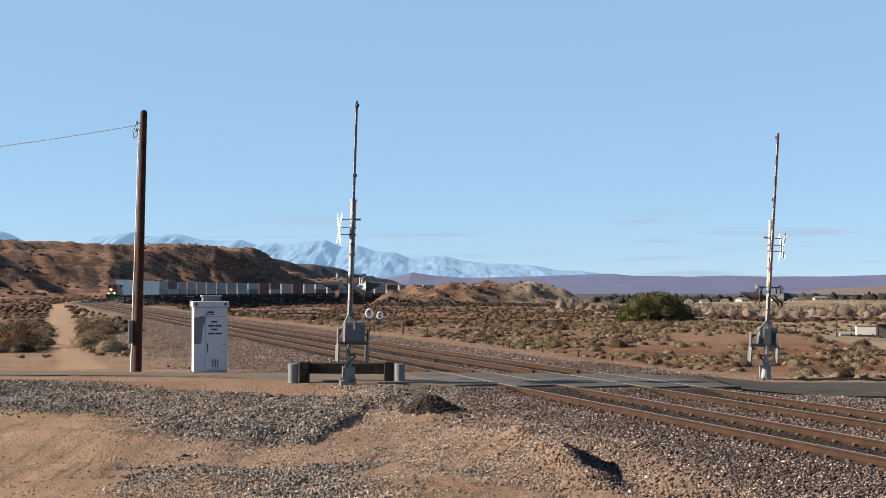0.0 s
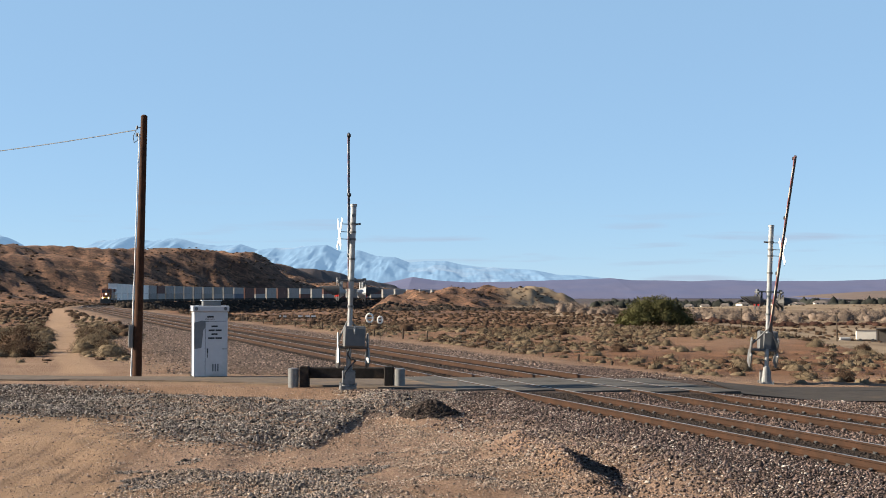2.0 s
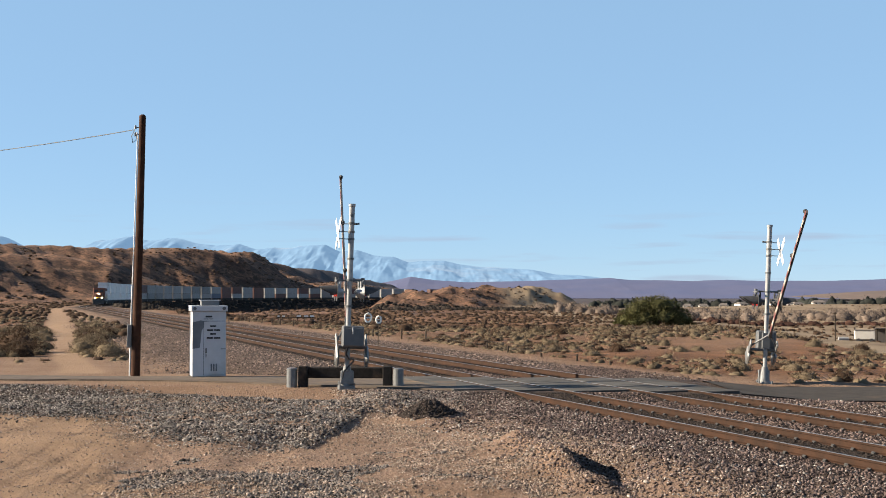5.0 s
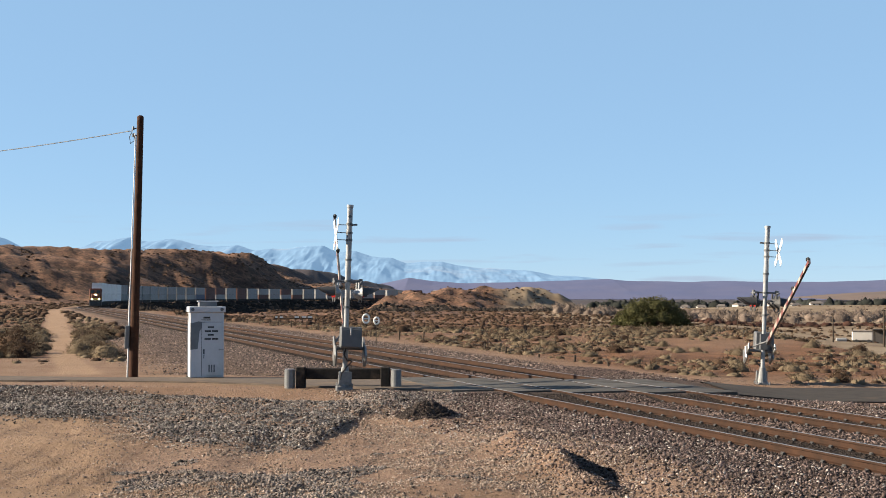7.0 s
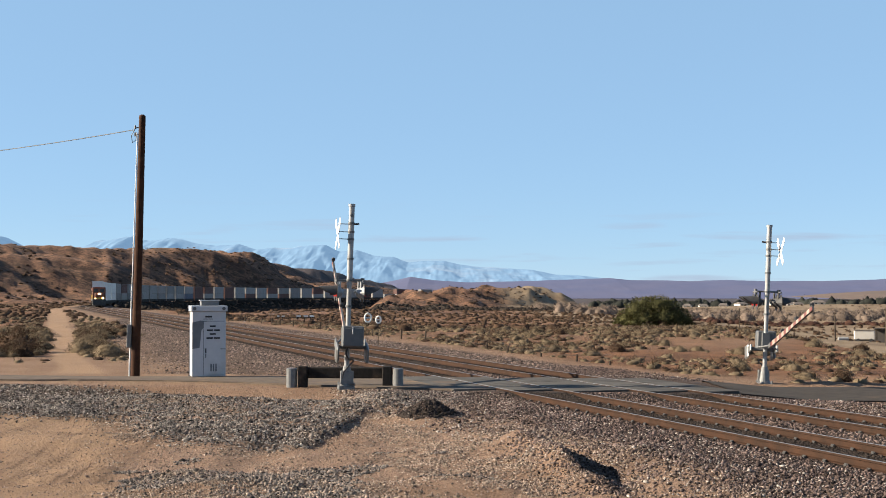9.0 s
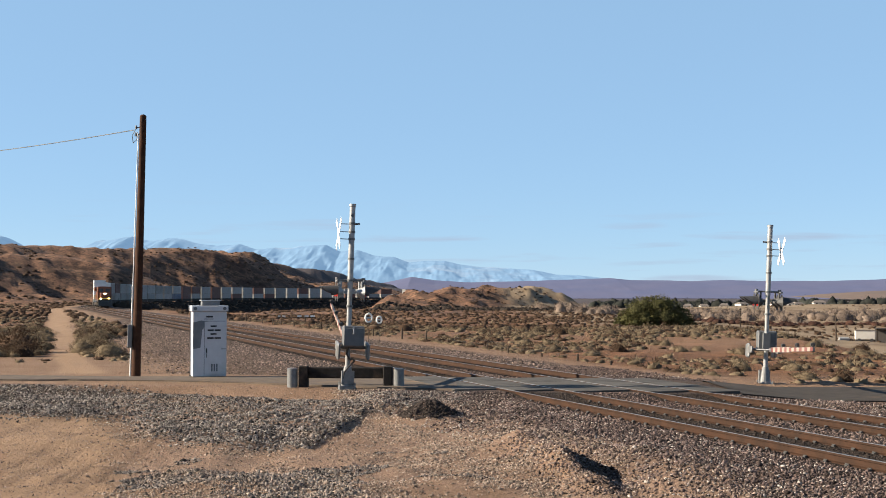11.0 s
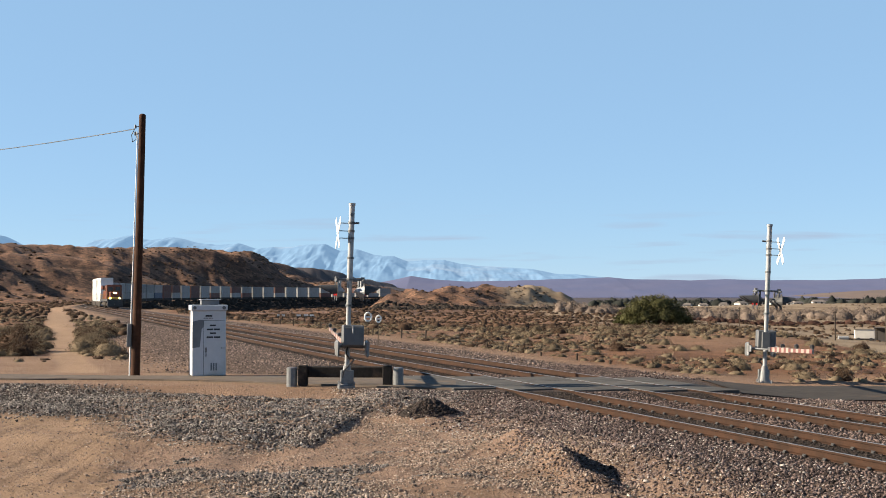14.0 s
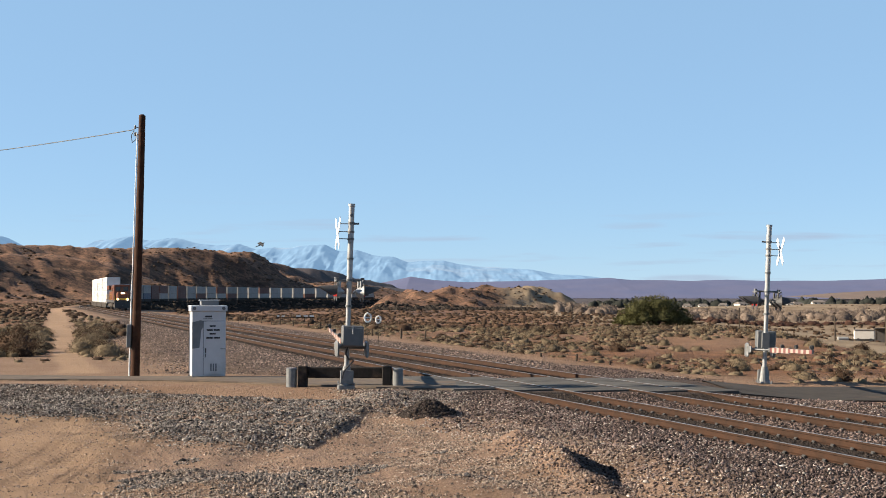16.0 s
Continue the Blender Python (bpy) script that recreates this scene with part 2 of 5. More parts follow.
LATTICE = np.random.RandomState(7).rand(256, 256)


def value_noise(x, y, scale):
    u, v = x / scale, y / scale
    i, j = np.floor(u).astype(int), np.floor(v).astype(int)
    a, b = u - i, v - j
    a, b = a * a * (3 - 2 * a), b * b * (3 - 2 * b)
    g = lambda p, q: LATTICE[p % 256, q % 256]
    return (g(i, j) * (1 - a) + g(i + 1, j) * a) * (1 - b) + (g(i, j + 1) * (1 - a) + g(i + 1, j + 1) * a) * b - 0.5


def fractal(x, y, scale, octaves=4):
    return sum(value_noise(x + 37.3 * k, y - 51.7 * k, scale / 2 ** k) / 2 ** k for k in range(octaves))


def bump_at(x, y, cx, cy, rx, ry, h, turn=0.0):
    c, s = math.cos(radians(turn)), math.sin(radians(turn))
    a, b = (x - cx) * c + (y - cy) * s, -(x - cx) * s + (y - cy) * c
    return h * np.exp(-(a / rx) ** 2 - (b / ry) ** 2)


def heap_mask(x, y):
    """The long spread of dark stone between the dirt lot and the road."""
    edge = fractal(x, y, 3.0, 3) * 1.6
    low = np.interp(x, [-24, -11.4, -8.2, -5.2, -2.8, -2.0, -1.0], [33, 32.2, 31.0, 26.6, 26.6, 32.4, 36])
    top = np.interp(x, [-24, -13, -9.4, -6.4, -3.2, -1.0], [42.2, 41.0, 39.2, 37.4, 36.4, 35.2])
    join = step(y, 32.8, 34.2) * step(y, 37.6, 36.6) * step(x, -3.0, -2.0) * step(x, 1.2, 0.2)     # runs on into the track's stone bed
    return np.maximum(join, step(y + edge, low - 1.2, low + 1.2) * step(top - y + edge * 0.3, -0.4, 1.0) * step(-0.9 - x + edge, -1.2, 1.2))


def road_centre(x):
    return np.interp(x, [-90, -20, -8, 1, 7, 14, 90], [47, 44.4, 42.6, 39.9, 39.2, 39.8, 41])


def road_level(x):
    return np.interp(x, [-90, -14, -6, 0, 8, 11, 90], [0.0, -0.06, -0.03, -0.004, -0.004, -0.30, -0.9])


def ground_z(x, y):
    d = left_of_track(x, y)
    r = -d
    far = step(y, 60, 140)
    z = -0.16 - (0.012 + 0.043 * step(y, 42, 48)) * step(np.abs(d - GAP / 2), 3.3, 2.7)
    # beds of stone under the rails, side ditch, falling ground on the right
    z = z - 0.15 * step(r, 3, 7) - 0.22 * step(d, 7.0, 11.0)
    z = z - 3.0 * step(y, 70, 270) * step(r, 5, 30) - 7.0 * np.maximum(step(x, 19.5, 42) * step(y, 48, 72), 0.7 * step(r, 45, 110) * step(y, 95, 210))
    z = z - 4.0 * step(y, 330, 450) * step(r, 3.5, 12) * step(r, 200, 60)
    z = z + bump_at(x, y, 17, 84, 13, 15, 0.9) + bump_at(x, y, 30, 66, 10, 9, 0.35)
    floor = np.interp(x, [55, 105], [-4.3, -7.6])
    z = np.maximum(z, floor) + 0.3 * np.minimum(z - floor, 0) * 0.1
    # hill on the outer side of the bend
    gully = np.abs(fractal(x + 0.5 * y, y, 70, 4))
    edge = -x * 800 / np.clip(y, 500, 1000)
    shape = step(d + 45 * fractal(x, y, 120, 3), 30, 140) * (0.40 * step(edge + 10 * fractal(x, y, 40, 3), 5, 70) + 0.60 * step(edge + 16 * fractal(x, y, 50, 4), 84, 128))
    z = z + step(y, 310, 460) * shape * (33.0 + 4 * fractal(x, y, 200, 3)) - step(y, 300, 430) * step(d, 24, 70) * step(d, 420, 120) * step(-x, 30, 100) * (gully * 11 + 5 * np.abs(fractal(x - 0.3 * y, y, 26, 4)) + 2.0 * np.abs(fractal(x + 0.2 * y, 0.5 * y, 9, 3)))
    # low knolls where the line goes into its cutting
    z = z + 9.0 * step(y, 610, 690) * step(r, 13, 34) * step(r, 100, 62) * step(x, 100, 66) * step(x, -42, -26) * (1 + 0.7 * fractal(x, y, 30, 4)) + 5.0 * step(-d, 60, 130) * step(y, 640, 1000) * step(x, 40, 110)
    for cx, cy, rx, ry, h in ((2, 735, 12, 20, 2.0), (22, 770, 20, 22, 3.0), (52, 812, 14, 20, 2.0)):
        z = z + bump_at(x, y, cx, cy, rx, ry, h) * (1 + 0.8 * fractal(x, y, 20, 3))
    z = z + step(y, 600, 690) * step(r, 14, 30) * step(r, 110, 80) * step(x, 110, 70) * (3.0 * fractal(x, y, 13, 3) - 6.0 * np.abs(fractal(x, 0.6 * y, 22, 4)))
    z = z + step(r, 2, 12) * far * 0.9 * fractal(x, y, 26, 4) + step(d, 9, 20) * far * 0.8 * fractal(x, y, 22, 4)
    # foreground: heap of stone, a soil ridge, a small pile, wheel ruts
    near = step(y, 60, 42)
    off = np.maximum(step(d, 6.2, 8.0), step(r, 3.2, 5))
    z = z + near * off * (0.16 * fractal(x, y, 4.0, 4) + 0.10 * fractal(x, y, 0.9, 3))
    z = z + heap_mask(x, y) * (0.10 + 0.16 * fractal(x, y, 2.2, 3)) * near
    z = z + bump_at(x, y, 2.0, 23.0, 0.32, 2.2, 0.44, 11) - bump_at(x, y, 2.68, 22.4, 0.40, 2.3, 0.24, 11) + bump_at(x, y, 3.9, 22.4, 0.7, 3.0, 0.16, 11) + bump_at(x, y, 1.5, 25.4, 0.5, 0.9, 0.16) + bump_at(x, y, -0.4, 31.4, 0.5, 0.6, 0.38) + 1.75 * np.exp(-(np.hypot(x, y) / 6.0) ** 2)
    z = z - 0.012 * near * (step(np.abs(x + 6.6 + 0.04 * y), 0.2, 0.08) + step(np.abs(x + 5.1 + 0.04 * y), 0.2, 0.08))
    # flat under the road
    away = np.abs(y - road_centre(x))
    return z + (road_level(x) - 0.05 - z) * step(away, 4.6, 3.0)


def ground_at(x, y):
    return float(ground_z(np.array([float(x)]), np.array([float(y)]))[0])


def dirt_road_mask(x, y):
    mid = np.interp(y, [45, 52, 70, 110, 200, 290], [-13.0, -15.2, -21.2, -33.5, -61.5, -90])
    return step(np.abs(x - mid + 0.5 * fractal(x, y, 9, 2)), np.interp(y, [50, 58, 90, 130], [1.5, 0.95, 1.3, 1.9]), np.interp(y, [50, 58, 90, 130], [0.6, 0.5, 0.6, 0.8])) * step(y, 44, 50) * step(y, 300, 240)


def make_ground():
    turn = np.concatenate([np.linspace(-180, -26, 60, endpoint=False), np.linspace(-26, 26, 420, endpoint=False), np.linspace(26, 180, 60)])
    dist = np.concatenate([np.linspace(0.05, 15, 18, endpoint=False), np.geomspace(15, 62, 190, endpoint=False), np.geomspace(62, 1300, 330, endpoint=False), np.geomspace(1300, 4900, 24)])
    a, q = np.meshgrid(np.radians(turn), dist)
    x, y = 0.4 + q * np.sin(a), q * np.cos(a) - 0.7
    z = ground_z(x, y)
    nr, nc = x.shape
    verts = np.stack([x, y, z], -1).reshape(-1, 3)
    i = np.arange(nr * nc).reshape(nr, nc)
    faces = np.stack([i[:-1, :-1], i[1:, :-1], i[1:, 1:], i[:-1, 1:]], -1).reshape(-1, 4)[:, ::-1]
    m = bpy.data.materials.new("desert_ground")
    m.use_nodes = True
    nt = m.node_tree
    col = ramp_mix(nt, noise_fac(nt, 0.35, 6), (0.195, 0.128, 0.0874), (0.151, 0.0933, 0.06))
    col = ramp_mix(nt, noise_fac(nt, 9.0, 5, 0.5, 0.8), col, (0.103, 0.0677, 0.0447))
    scrub = ramp_mix(nt, noise_fac(nt, 0.16, 9, 0.38, 0.64, rough=0.8), (0.0542, 0.0274, 0.0166), (0.176, 0.0902, 0.0476))
    col = ramp_mix(nt, attr(nt, "scrub"), col, scrub)
    hill = ramp_mix(nt, noise_fac(nt, 0.05, 9, 0.40, 0.60, rough=0.85), (0.051, 0.0274, 0.0205), (0.219, 0.119, 0.0718))
    hill = ramp_mix(nt, noise_fac(nt, 0.42, 6, 0.53, 0.63, rough=0.75), hill, (0.030, 0.021, 0.015))
    hill = ramp_mix(nt, noise_fac(nt, 0.17, 8, 0.49, 0.57, rough=0.8), hill, (0.0593, 0.0367, 0.0252))
    col = ramp_mix(nt, attr(nt, "hill"), col, hill)
    flat = ramp_mix(nt, noise_fac(nt, 0.03, 8, 0.42, 0.6), (0.202, 0.155, 0.105), (0.116, 0.0796, 0.0504))
    col = ramp_mix(nt, attr(nt, "flat"), col, flat)
    stone = ramp_mix(nt, noise_fac(nt, 9.0, 6, 0.35, 0.68, rough=0.8), (0.0292, 0.0213, 0.018), (0.0935, 0.0664, 0.055))
    col = ramp_mix(nt, attr(nt, "stone"), col, stone)
    grit = ramp_mix(nt, noise_fac(nt, 22.0, 7, 0.36, 0.66, rough=0.85), (0.0974, 0.0623, 0.045), (0.304, 0.208, 0.151))
    col = ramp_mix(nt, attr(nt, "grit"), col, grit)
    col = ramp_mix(nt, attr(nt, "oil"), col, ramp_mix(nt, noise_fac(nt, 6.0, 6, 0.35, 0.68, rough=0.8), (0.0152, 0.0106, 0.00853), (0.0406, 0.0295, 0.0234)))
    track = ramp_mix(nt, noise_fac(nt, 0.6, 6), (0.252, 0.169, 0.11), (0.213, 0.139, 0.0892))
    track = ramp_mix(nt, noise_fac(nt, 34.0, 5, 0.5, 0.75, rough=0.8), track, (0.152, 0.103, 0.0711))
    col = ramp_mix(nt, attr(nt, "dirt"), col, track)
    col = ramp_mix(nt, attr(nt, "rut"), col, ramp_mix(nt, noise_fac(nt, 26.0, 5), (0.085, 0.0544, 0.0354), (0.119, 0.0789, 0.0517)))
    # distance haze put into the far plain's colour as a grey-purple tone
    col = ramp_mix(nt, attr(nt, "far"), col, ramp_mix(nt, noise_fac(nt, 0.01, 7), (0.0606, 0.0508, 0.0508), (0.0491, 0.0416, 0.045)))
    p = nt.nodes["Principled BSDF"]
    nt.links.new(col, p.inputs["Base Color"])
    p.inputs["Roughness"].default_value = 0.95
    p.inputs["Specular IOR Level"].default_value = 0.15
    relief(nt, noise_fac(nt, 7.0, 9, 0.2, 0.8, rough=0.8), 0.85, 0.07)
    me = fast_mesh("ground", verts, faces, m)
    me.shade_smooth()
    d = left_of_track(x, y)
    masks = {
        "stone": np.maximum(np.maximum(step(d + 3.2 * step(y, 70, 150), 9.2, 7.0) * step(d, -5.0, -3.2), heap_mask(x, y) * step(y, 60, 45) + step(np.hypot(x + 0.4, y - 31.4), 1.0, 0.6)), step(d + 2 * fractal(x, y, 6, 3) + 5 * step(y, 80, 170), 12.5, 9.5) * step(d, 0, 2) * step(y, 46, 50) * 0.9),
        "oil": np.maximum(np.maximum(step(np.abs(d), 1.7, 0.9), step(np.abs(d - GAP), 1.7, 0.9)), 0.8 * step(np.abs(d - GAP / 2), 3.6, 2.6) * step(y, 44, 50)) * step(np.abs(y - road_centre(x)), 2.5, 3.2),
        "scrub": np.clip(np.where(d > 0, step(y, 60, 72), step(y, 43.5, 50)) * np.maximum(step(d, 10, 14), step(d, -5, -9)) * (0.92 + fractal(x, y, 14, 3)), 0, 1),
        "hill": step(y, 300, 480) * np.maximum(step(d, 12, 30), step(-d, 3, 10) * step(y, 380, 450) * step(-d, 140, 100)),
        "grit": np.clip(step(x + 0.27 * y, -1.2, 1.6) * step(y, 40, 34) * step(d, 5.5, 7.5) * (0.75 + 1.2 * fractal(x, y, 2.5, 3)), 0, 1),
        # reach of the painted distance haze
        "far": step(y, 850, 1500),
        "rut": np.clip(sum((0.45 + 0.55 * np.sin((x + 0.04 * y) * w + ph)) * step(np.abs(x + c + 0.04 * y + 0.12 * fractal(x, y, 5, 2)), 0.24, 0.14) for c, w, ph in ((8.9, 34, 0), (7.3, 30, 1), (6.6, 38, 2), (5.1, 32, 3), (5.75, 27, 4))), 0, 1) * step(y, 33, 30) * (0.6 + fractal(x, y, 1.6, 3)),
        "flat": np.maximum(step(-d, 48, 75) * step(y, 100, 150) * step(x, 45, 85), step(x, 26, 44) * step(y, 60, 90)),
        "dirt": np.maximum(dirt_road_mask(x, y), step(-0.25 * y - x + 0.8 * fractal(x, y, 3, 3), -0.3, 0.8) * step(y, 32.4, 31.2)),
    }
    for key, values in masks.items():
        a = me.attributes.new(key, "FLOAT", "POINT")
        a.data.foreach_set("value", values.astype(np.float32).ravel())
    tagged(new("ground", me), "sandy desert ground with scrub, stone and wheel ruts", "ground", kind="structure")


make_ground()


def half_width(x):
    return float(np.interp(x, [-85, -9, -3, 0], [1.05, 1.05, 2.2, 2.75]))


def strip(name, xs, lift, material, label, category):
    """A paved strip across the plan, following the road's line, with thickness."""
    rows = []
    for x in xs:
        c, z = float(road_centre(x)), float(road_level(x)) + lift
        j = 0.55 * fractal(np.array([x * 1.0]), np.array([3.3]), 2.1, 3)[0]
        half = half_width(x)
        rows.append([(x, c - half + j, z - 0.2), (x, c - half + j, z), (x, c, z + 0.01), (x, c + half - j, z), (x, c + half - j, z - 0.2)])
    verts = [v for r in rows for v in r]
    faces = [(5 * i + k, 5 * i + 5 + k, 5 * i + 6 + k, 5 * i + 1 + k) for i in range(len(rows) - 1) for k in range(4)]
    return raw(name, verts, faces, material, label, category, "structure")


strip("road", np.linspace(-85, 0.4, 170), 0.0, SANDROAD, "worn asphalt road with sandy edges", "road")
strip("road", np.linspace(8.7, 85, 150), 0.0, ASPHALT, "worn asphalt road leading off past the crossing", "road")


# ---- tracks ----
def rail_sweep(left, s_list, prof):
    verts, faces = [], []
    n = len(prof)
    for s in s_list:
        x, y, turn = track_point(s, left)
        c, k = math.cos(radians(turn)), math.sin(radians(turn))
        verts += [(x + c * u, y + k * u, v) for u, v in prof]
    for i in range(len(s_list) - 1):
        for j in range(n):
            a, b = i * n + j, i * n + (j + 1) % n
            faces.append((a, a + n, b + n, b))
    return verts, faces


RAIL_PROFILE = [(-0.07, -0.172), (0.07, -0.172), (0.07, -0.158), (0.012, -0.14), (0.012, -0.045), (0.037, -0.035), (0.037, -0.006),
                (0.030, 0.0), (-0.030, 0.0), (-0.037, -0.006), (-0.037, -0.035), (-0.012, -0.045), (-0.012, -0.14), (-0.07, -0.158)]


def make_track(left, name, label):
    root = thing(name, Matrix(), label, "railway track", "pair of tracks", "structure")
    s_list = list(np.arange(-40, 304, 8.0)) + list(np.arange(304, 1200, 14.0))
    for side in (0.755, -0.755):
        v, f = rail_sweep(left + side, s_list, RAIL_PROFILE)
        me = bpy.data.meshes.new("rail")
        me.from_pydata(v, [], f)
        me.materials.append(RUST)
        again("rail", me, root, Matrix())
        v, f = rail_sweep(left + side, s_list, [(-0.027, 0.0005), (0.027, 0.0005), (0.024, 0.003), (-0.024, 0.003)])
        me = bpy.data.meshes.new("rail_head")
        me.from_pydata(v, [], f)
        me.materials.append(SHINE)
        tagged(again("rail_head", me, root, Matrix()), "bright worn running surface")
    bm = block(bmesh.new(), -1.3, 1.3, -0.13, 0.13, -0.38, -0.176, bevel=0.02)
    tie = mesh_of("tie", bm, TIE)
    bm = bmesh.new()
    for side in (-0.755, 0.755):
        for e in (-0.115, 0.115):
            block(bm, side + e - 0.03, side + e + 0.03, -0.04, 0.04, -0.168, -0.135)
            block(bm, side + e - 0.010, side + e + 0.010, -0.05, 0.05, -0.138, -0.12)
    clip = mesh_of("rail_clip", bm, BLACK)
    for i in range(46):
        s = 16 + 0.61 * i
        x, y, turn = track_point(s, left)
        if abs(y - road_centre(x)) < 3.0:
            continue
        again("tie", tie, root, pose(x, y, 0, 0, 0, turn))
        again("rail_clip", clip, root, pose(x, y, 0, 0, 0, turn))
    return root


make_track(0.0, "railway_track", "rusty double rails of the far main line")
make_track(GAP, "railway_track", "rusty double rails of the near main line")


def make_panels():
    """Concrete slabs set between and beside the rails where the road crosses."""
    bands = ((-2.0, -0.86), (-0.64, 0.64), (0.86, GAP - 0.86), (GAP - 0.64, GAP + 0.64), (GAP + 0.86, GAP + 2.2))
    root = thing("crossing_surface", Matrix(), "grey concrete slabs between the rails at the road", "crossing", kind="structure")
    for lo, hi in bands:
        mid = (lo + hi) / 2
        s_mid = min(np.arange(30, 55, 0.1), key=lambda s: abs(track_point(s, mid)[1] - road_centre(track_point(s, mid)[0])))
        for i in range(3):
            s = s_mid + (i - 1) * 1.95
            x, y, turn = track_point(s, mid)
            bm = block(bmesh.new(), -(hi - lo) / 2, (hi - lo) / 2, -0.965, 0.965, -0.22, 0.0, bevel=0.015)
            part("slab", bm, PANEL, root, m=pose(x, y, 0.004 * ((i * 7) % 3), 0, 0, turn))


make_panels()


# ---- distance ----
def ridge(name, dist, profile, depth, material, label, rough, cell):
    """A far range: heights above the plain over the sideways place, with spurs towards the viewer."""
    xs = np.linspace(profile[0][0], profile[-1][0], 900)
    top = np.interp(xs, [p[0] for p in profile], [p[1] for p in profile])
    t = np.linspace(0, 1, 40)
    x, k = np.meshgrid(xs, t)
    spur = np.abs(fractal(x + k * cell * 0.9, k * cell * 1.5, cell, 5)) + 0.5 * np.abs(fractal(x - k * cell * 0.7, k * cell * 1.6, cell / 3, 4))
    h = np.maximum(top[None, :], 1.0) * (np.sin(np.minimum(k, 0.8) / 0.8 * math.pi / 2) ** 1.3) * (1 - rough * spur * np.clip(1 - k / 0.8, 0, 1) * 1.6) * step(k, 1.25, 0.8) ** 0.3
    h = h + top[None, :] * 0.05 * fractal(x, x * 0, cell * 0.5, 5) * k
    y = dist - depth * (1 - k)
    verts = np.stack([x, y, h - 9.0], -1).reshape(-1, 3)
    i = np.arange(x.size).reshape(x.shape)
    faces = np.stack([i[:-1, :-1], i[:-1, 1:], i[1:, 1:], i[1:, :-1]], -1).reshape(-1, 4)
    me = fast_mesh(name, verts, faces, material)
    me.shade_smooth()
    tagged(new(name, me), label, "hills", kind="structure")


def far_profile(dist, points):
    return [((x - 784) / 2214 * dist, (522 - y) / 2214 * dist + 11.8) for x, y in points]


# air haze painted in as bluish colour and self-glow on both far ranges
HAZYSNOW = surface("haze_tinted_snowy_rock", (0.056, 0.097, 0.146), (0.068, 0.111, 0.160), 0.012, 1.0, 0, (0.102, 0.130, 0.164), glow=0.95)
HAZYRANGE = surface("haze_tinted_desert_range", (0.050, 0.057, 0.100), (0.058, 0.061, 0.100), 0.006, 1.0, 0, (0.066, 0.063, 0.092), glow=0.4)
ridge("backdrop_mountains", 4750, far_profile(4750, [(-260, 430), (-120, 414), (-40, 402), (10, 414), (40, 424), (64, 436), (90, 446), (170, 448), (205, 430), (240, 424), (262, 422), (290, 430), (318, 426), (345, 428), (372, 435), (400, 441), (440, 436), (470, 447), (500, 441), (530, 444), (560, 438), (585, 437), (610, 448), (640, 446), (665, 455), (700, 459), (725, 468), (750, 464), (785, 463), (812, 471), (840, 474), (880, 476), (930, 479), (970, 488), (1010, 489), (1080, 497), (1160, 506)]), 1100, HAZYSNOW, "distant mountains streaked with snow, paled by painted blue haze", 0.42, 150)
ridge("backdrop_hills", 4000, far_profile(4000, [(560, 516), (640, 510), (690, 500), (730, 491), (770, 497), (830, 501), (900, 499), (1000, 496), (1060, 493), (1100, 497), (1200, 499), (1260, 497), (1330, 499), (1420, 498), (1500, 497), (1570, 494), (1680, 491), (1900, 494)]), 900, HAZYRANGE, "low purple-brown desert range on the horizon with painted haze", 0.25, 260)
TANPLAIN = surface("far_tan_slope", (0.126, 0.0925, 0.0777), (0.104, 0.0814, 0.0703), 0.01, 1.0, 0, (0.0888, 0.0703, 0.0666))
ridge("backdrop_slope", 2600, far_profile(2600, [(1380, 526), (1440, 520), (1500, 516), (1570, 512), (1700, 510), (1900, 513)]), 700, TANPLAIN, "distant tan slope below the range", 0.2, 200)


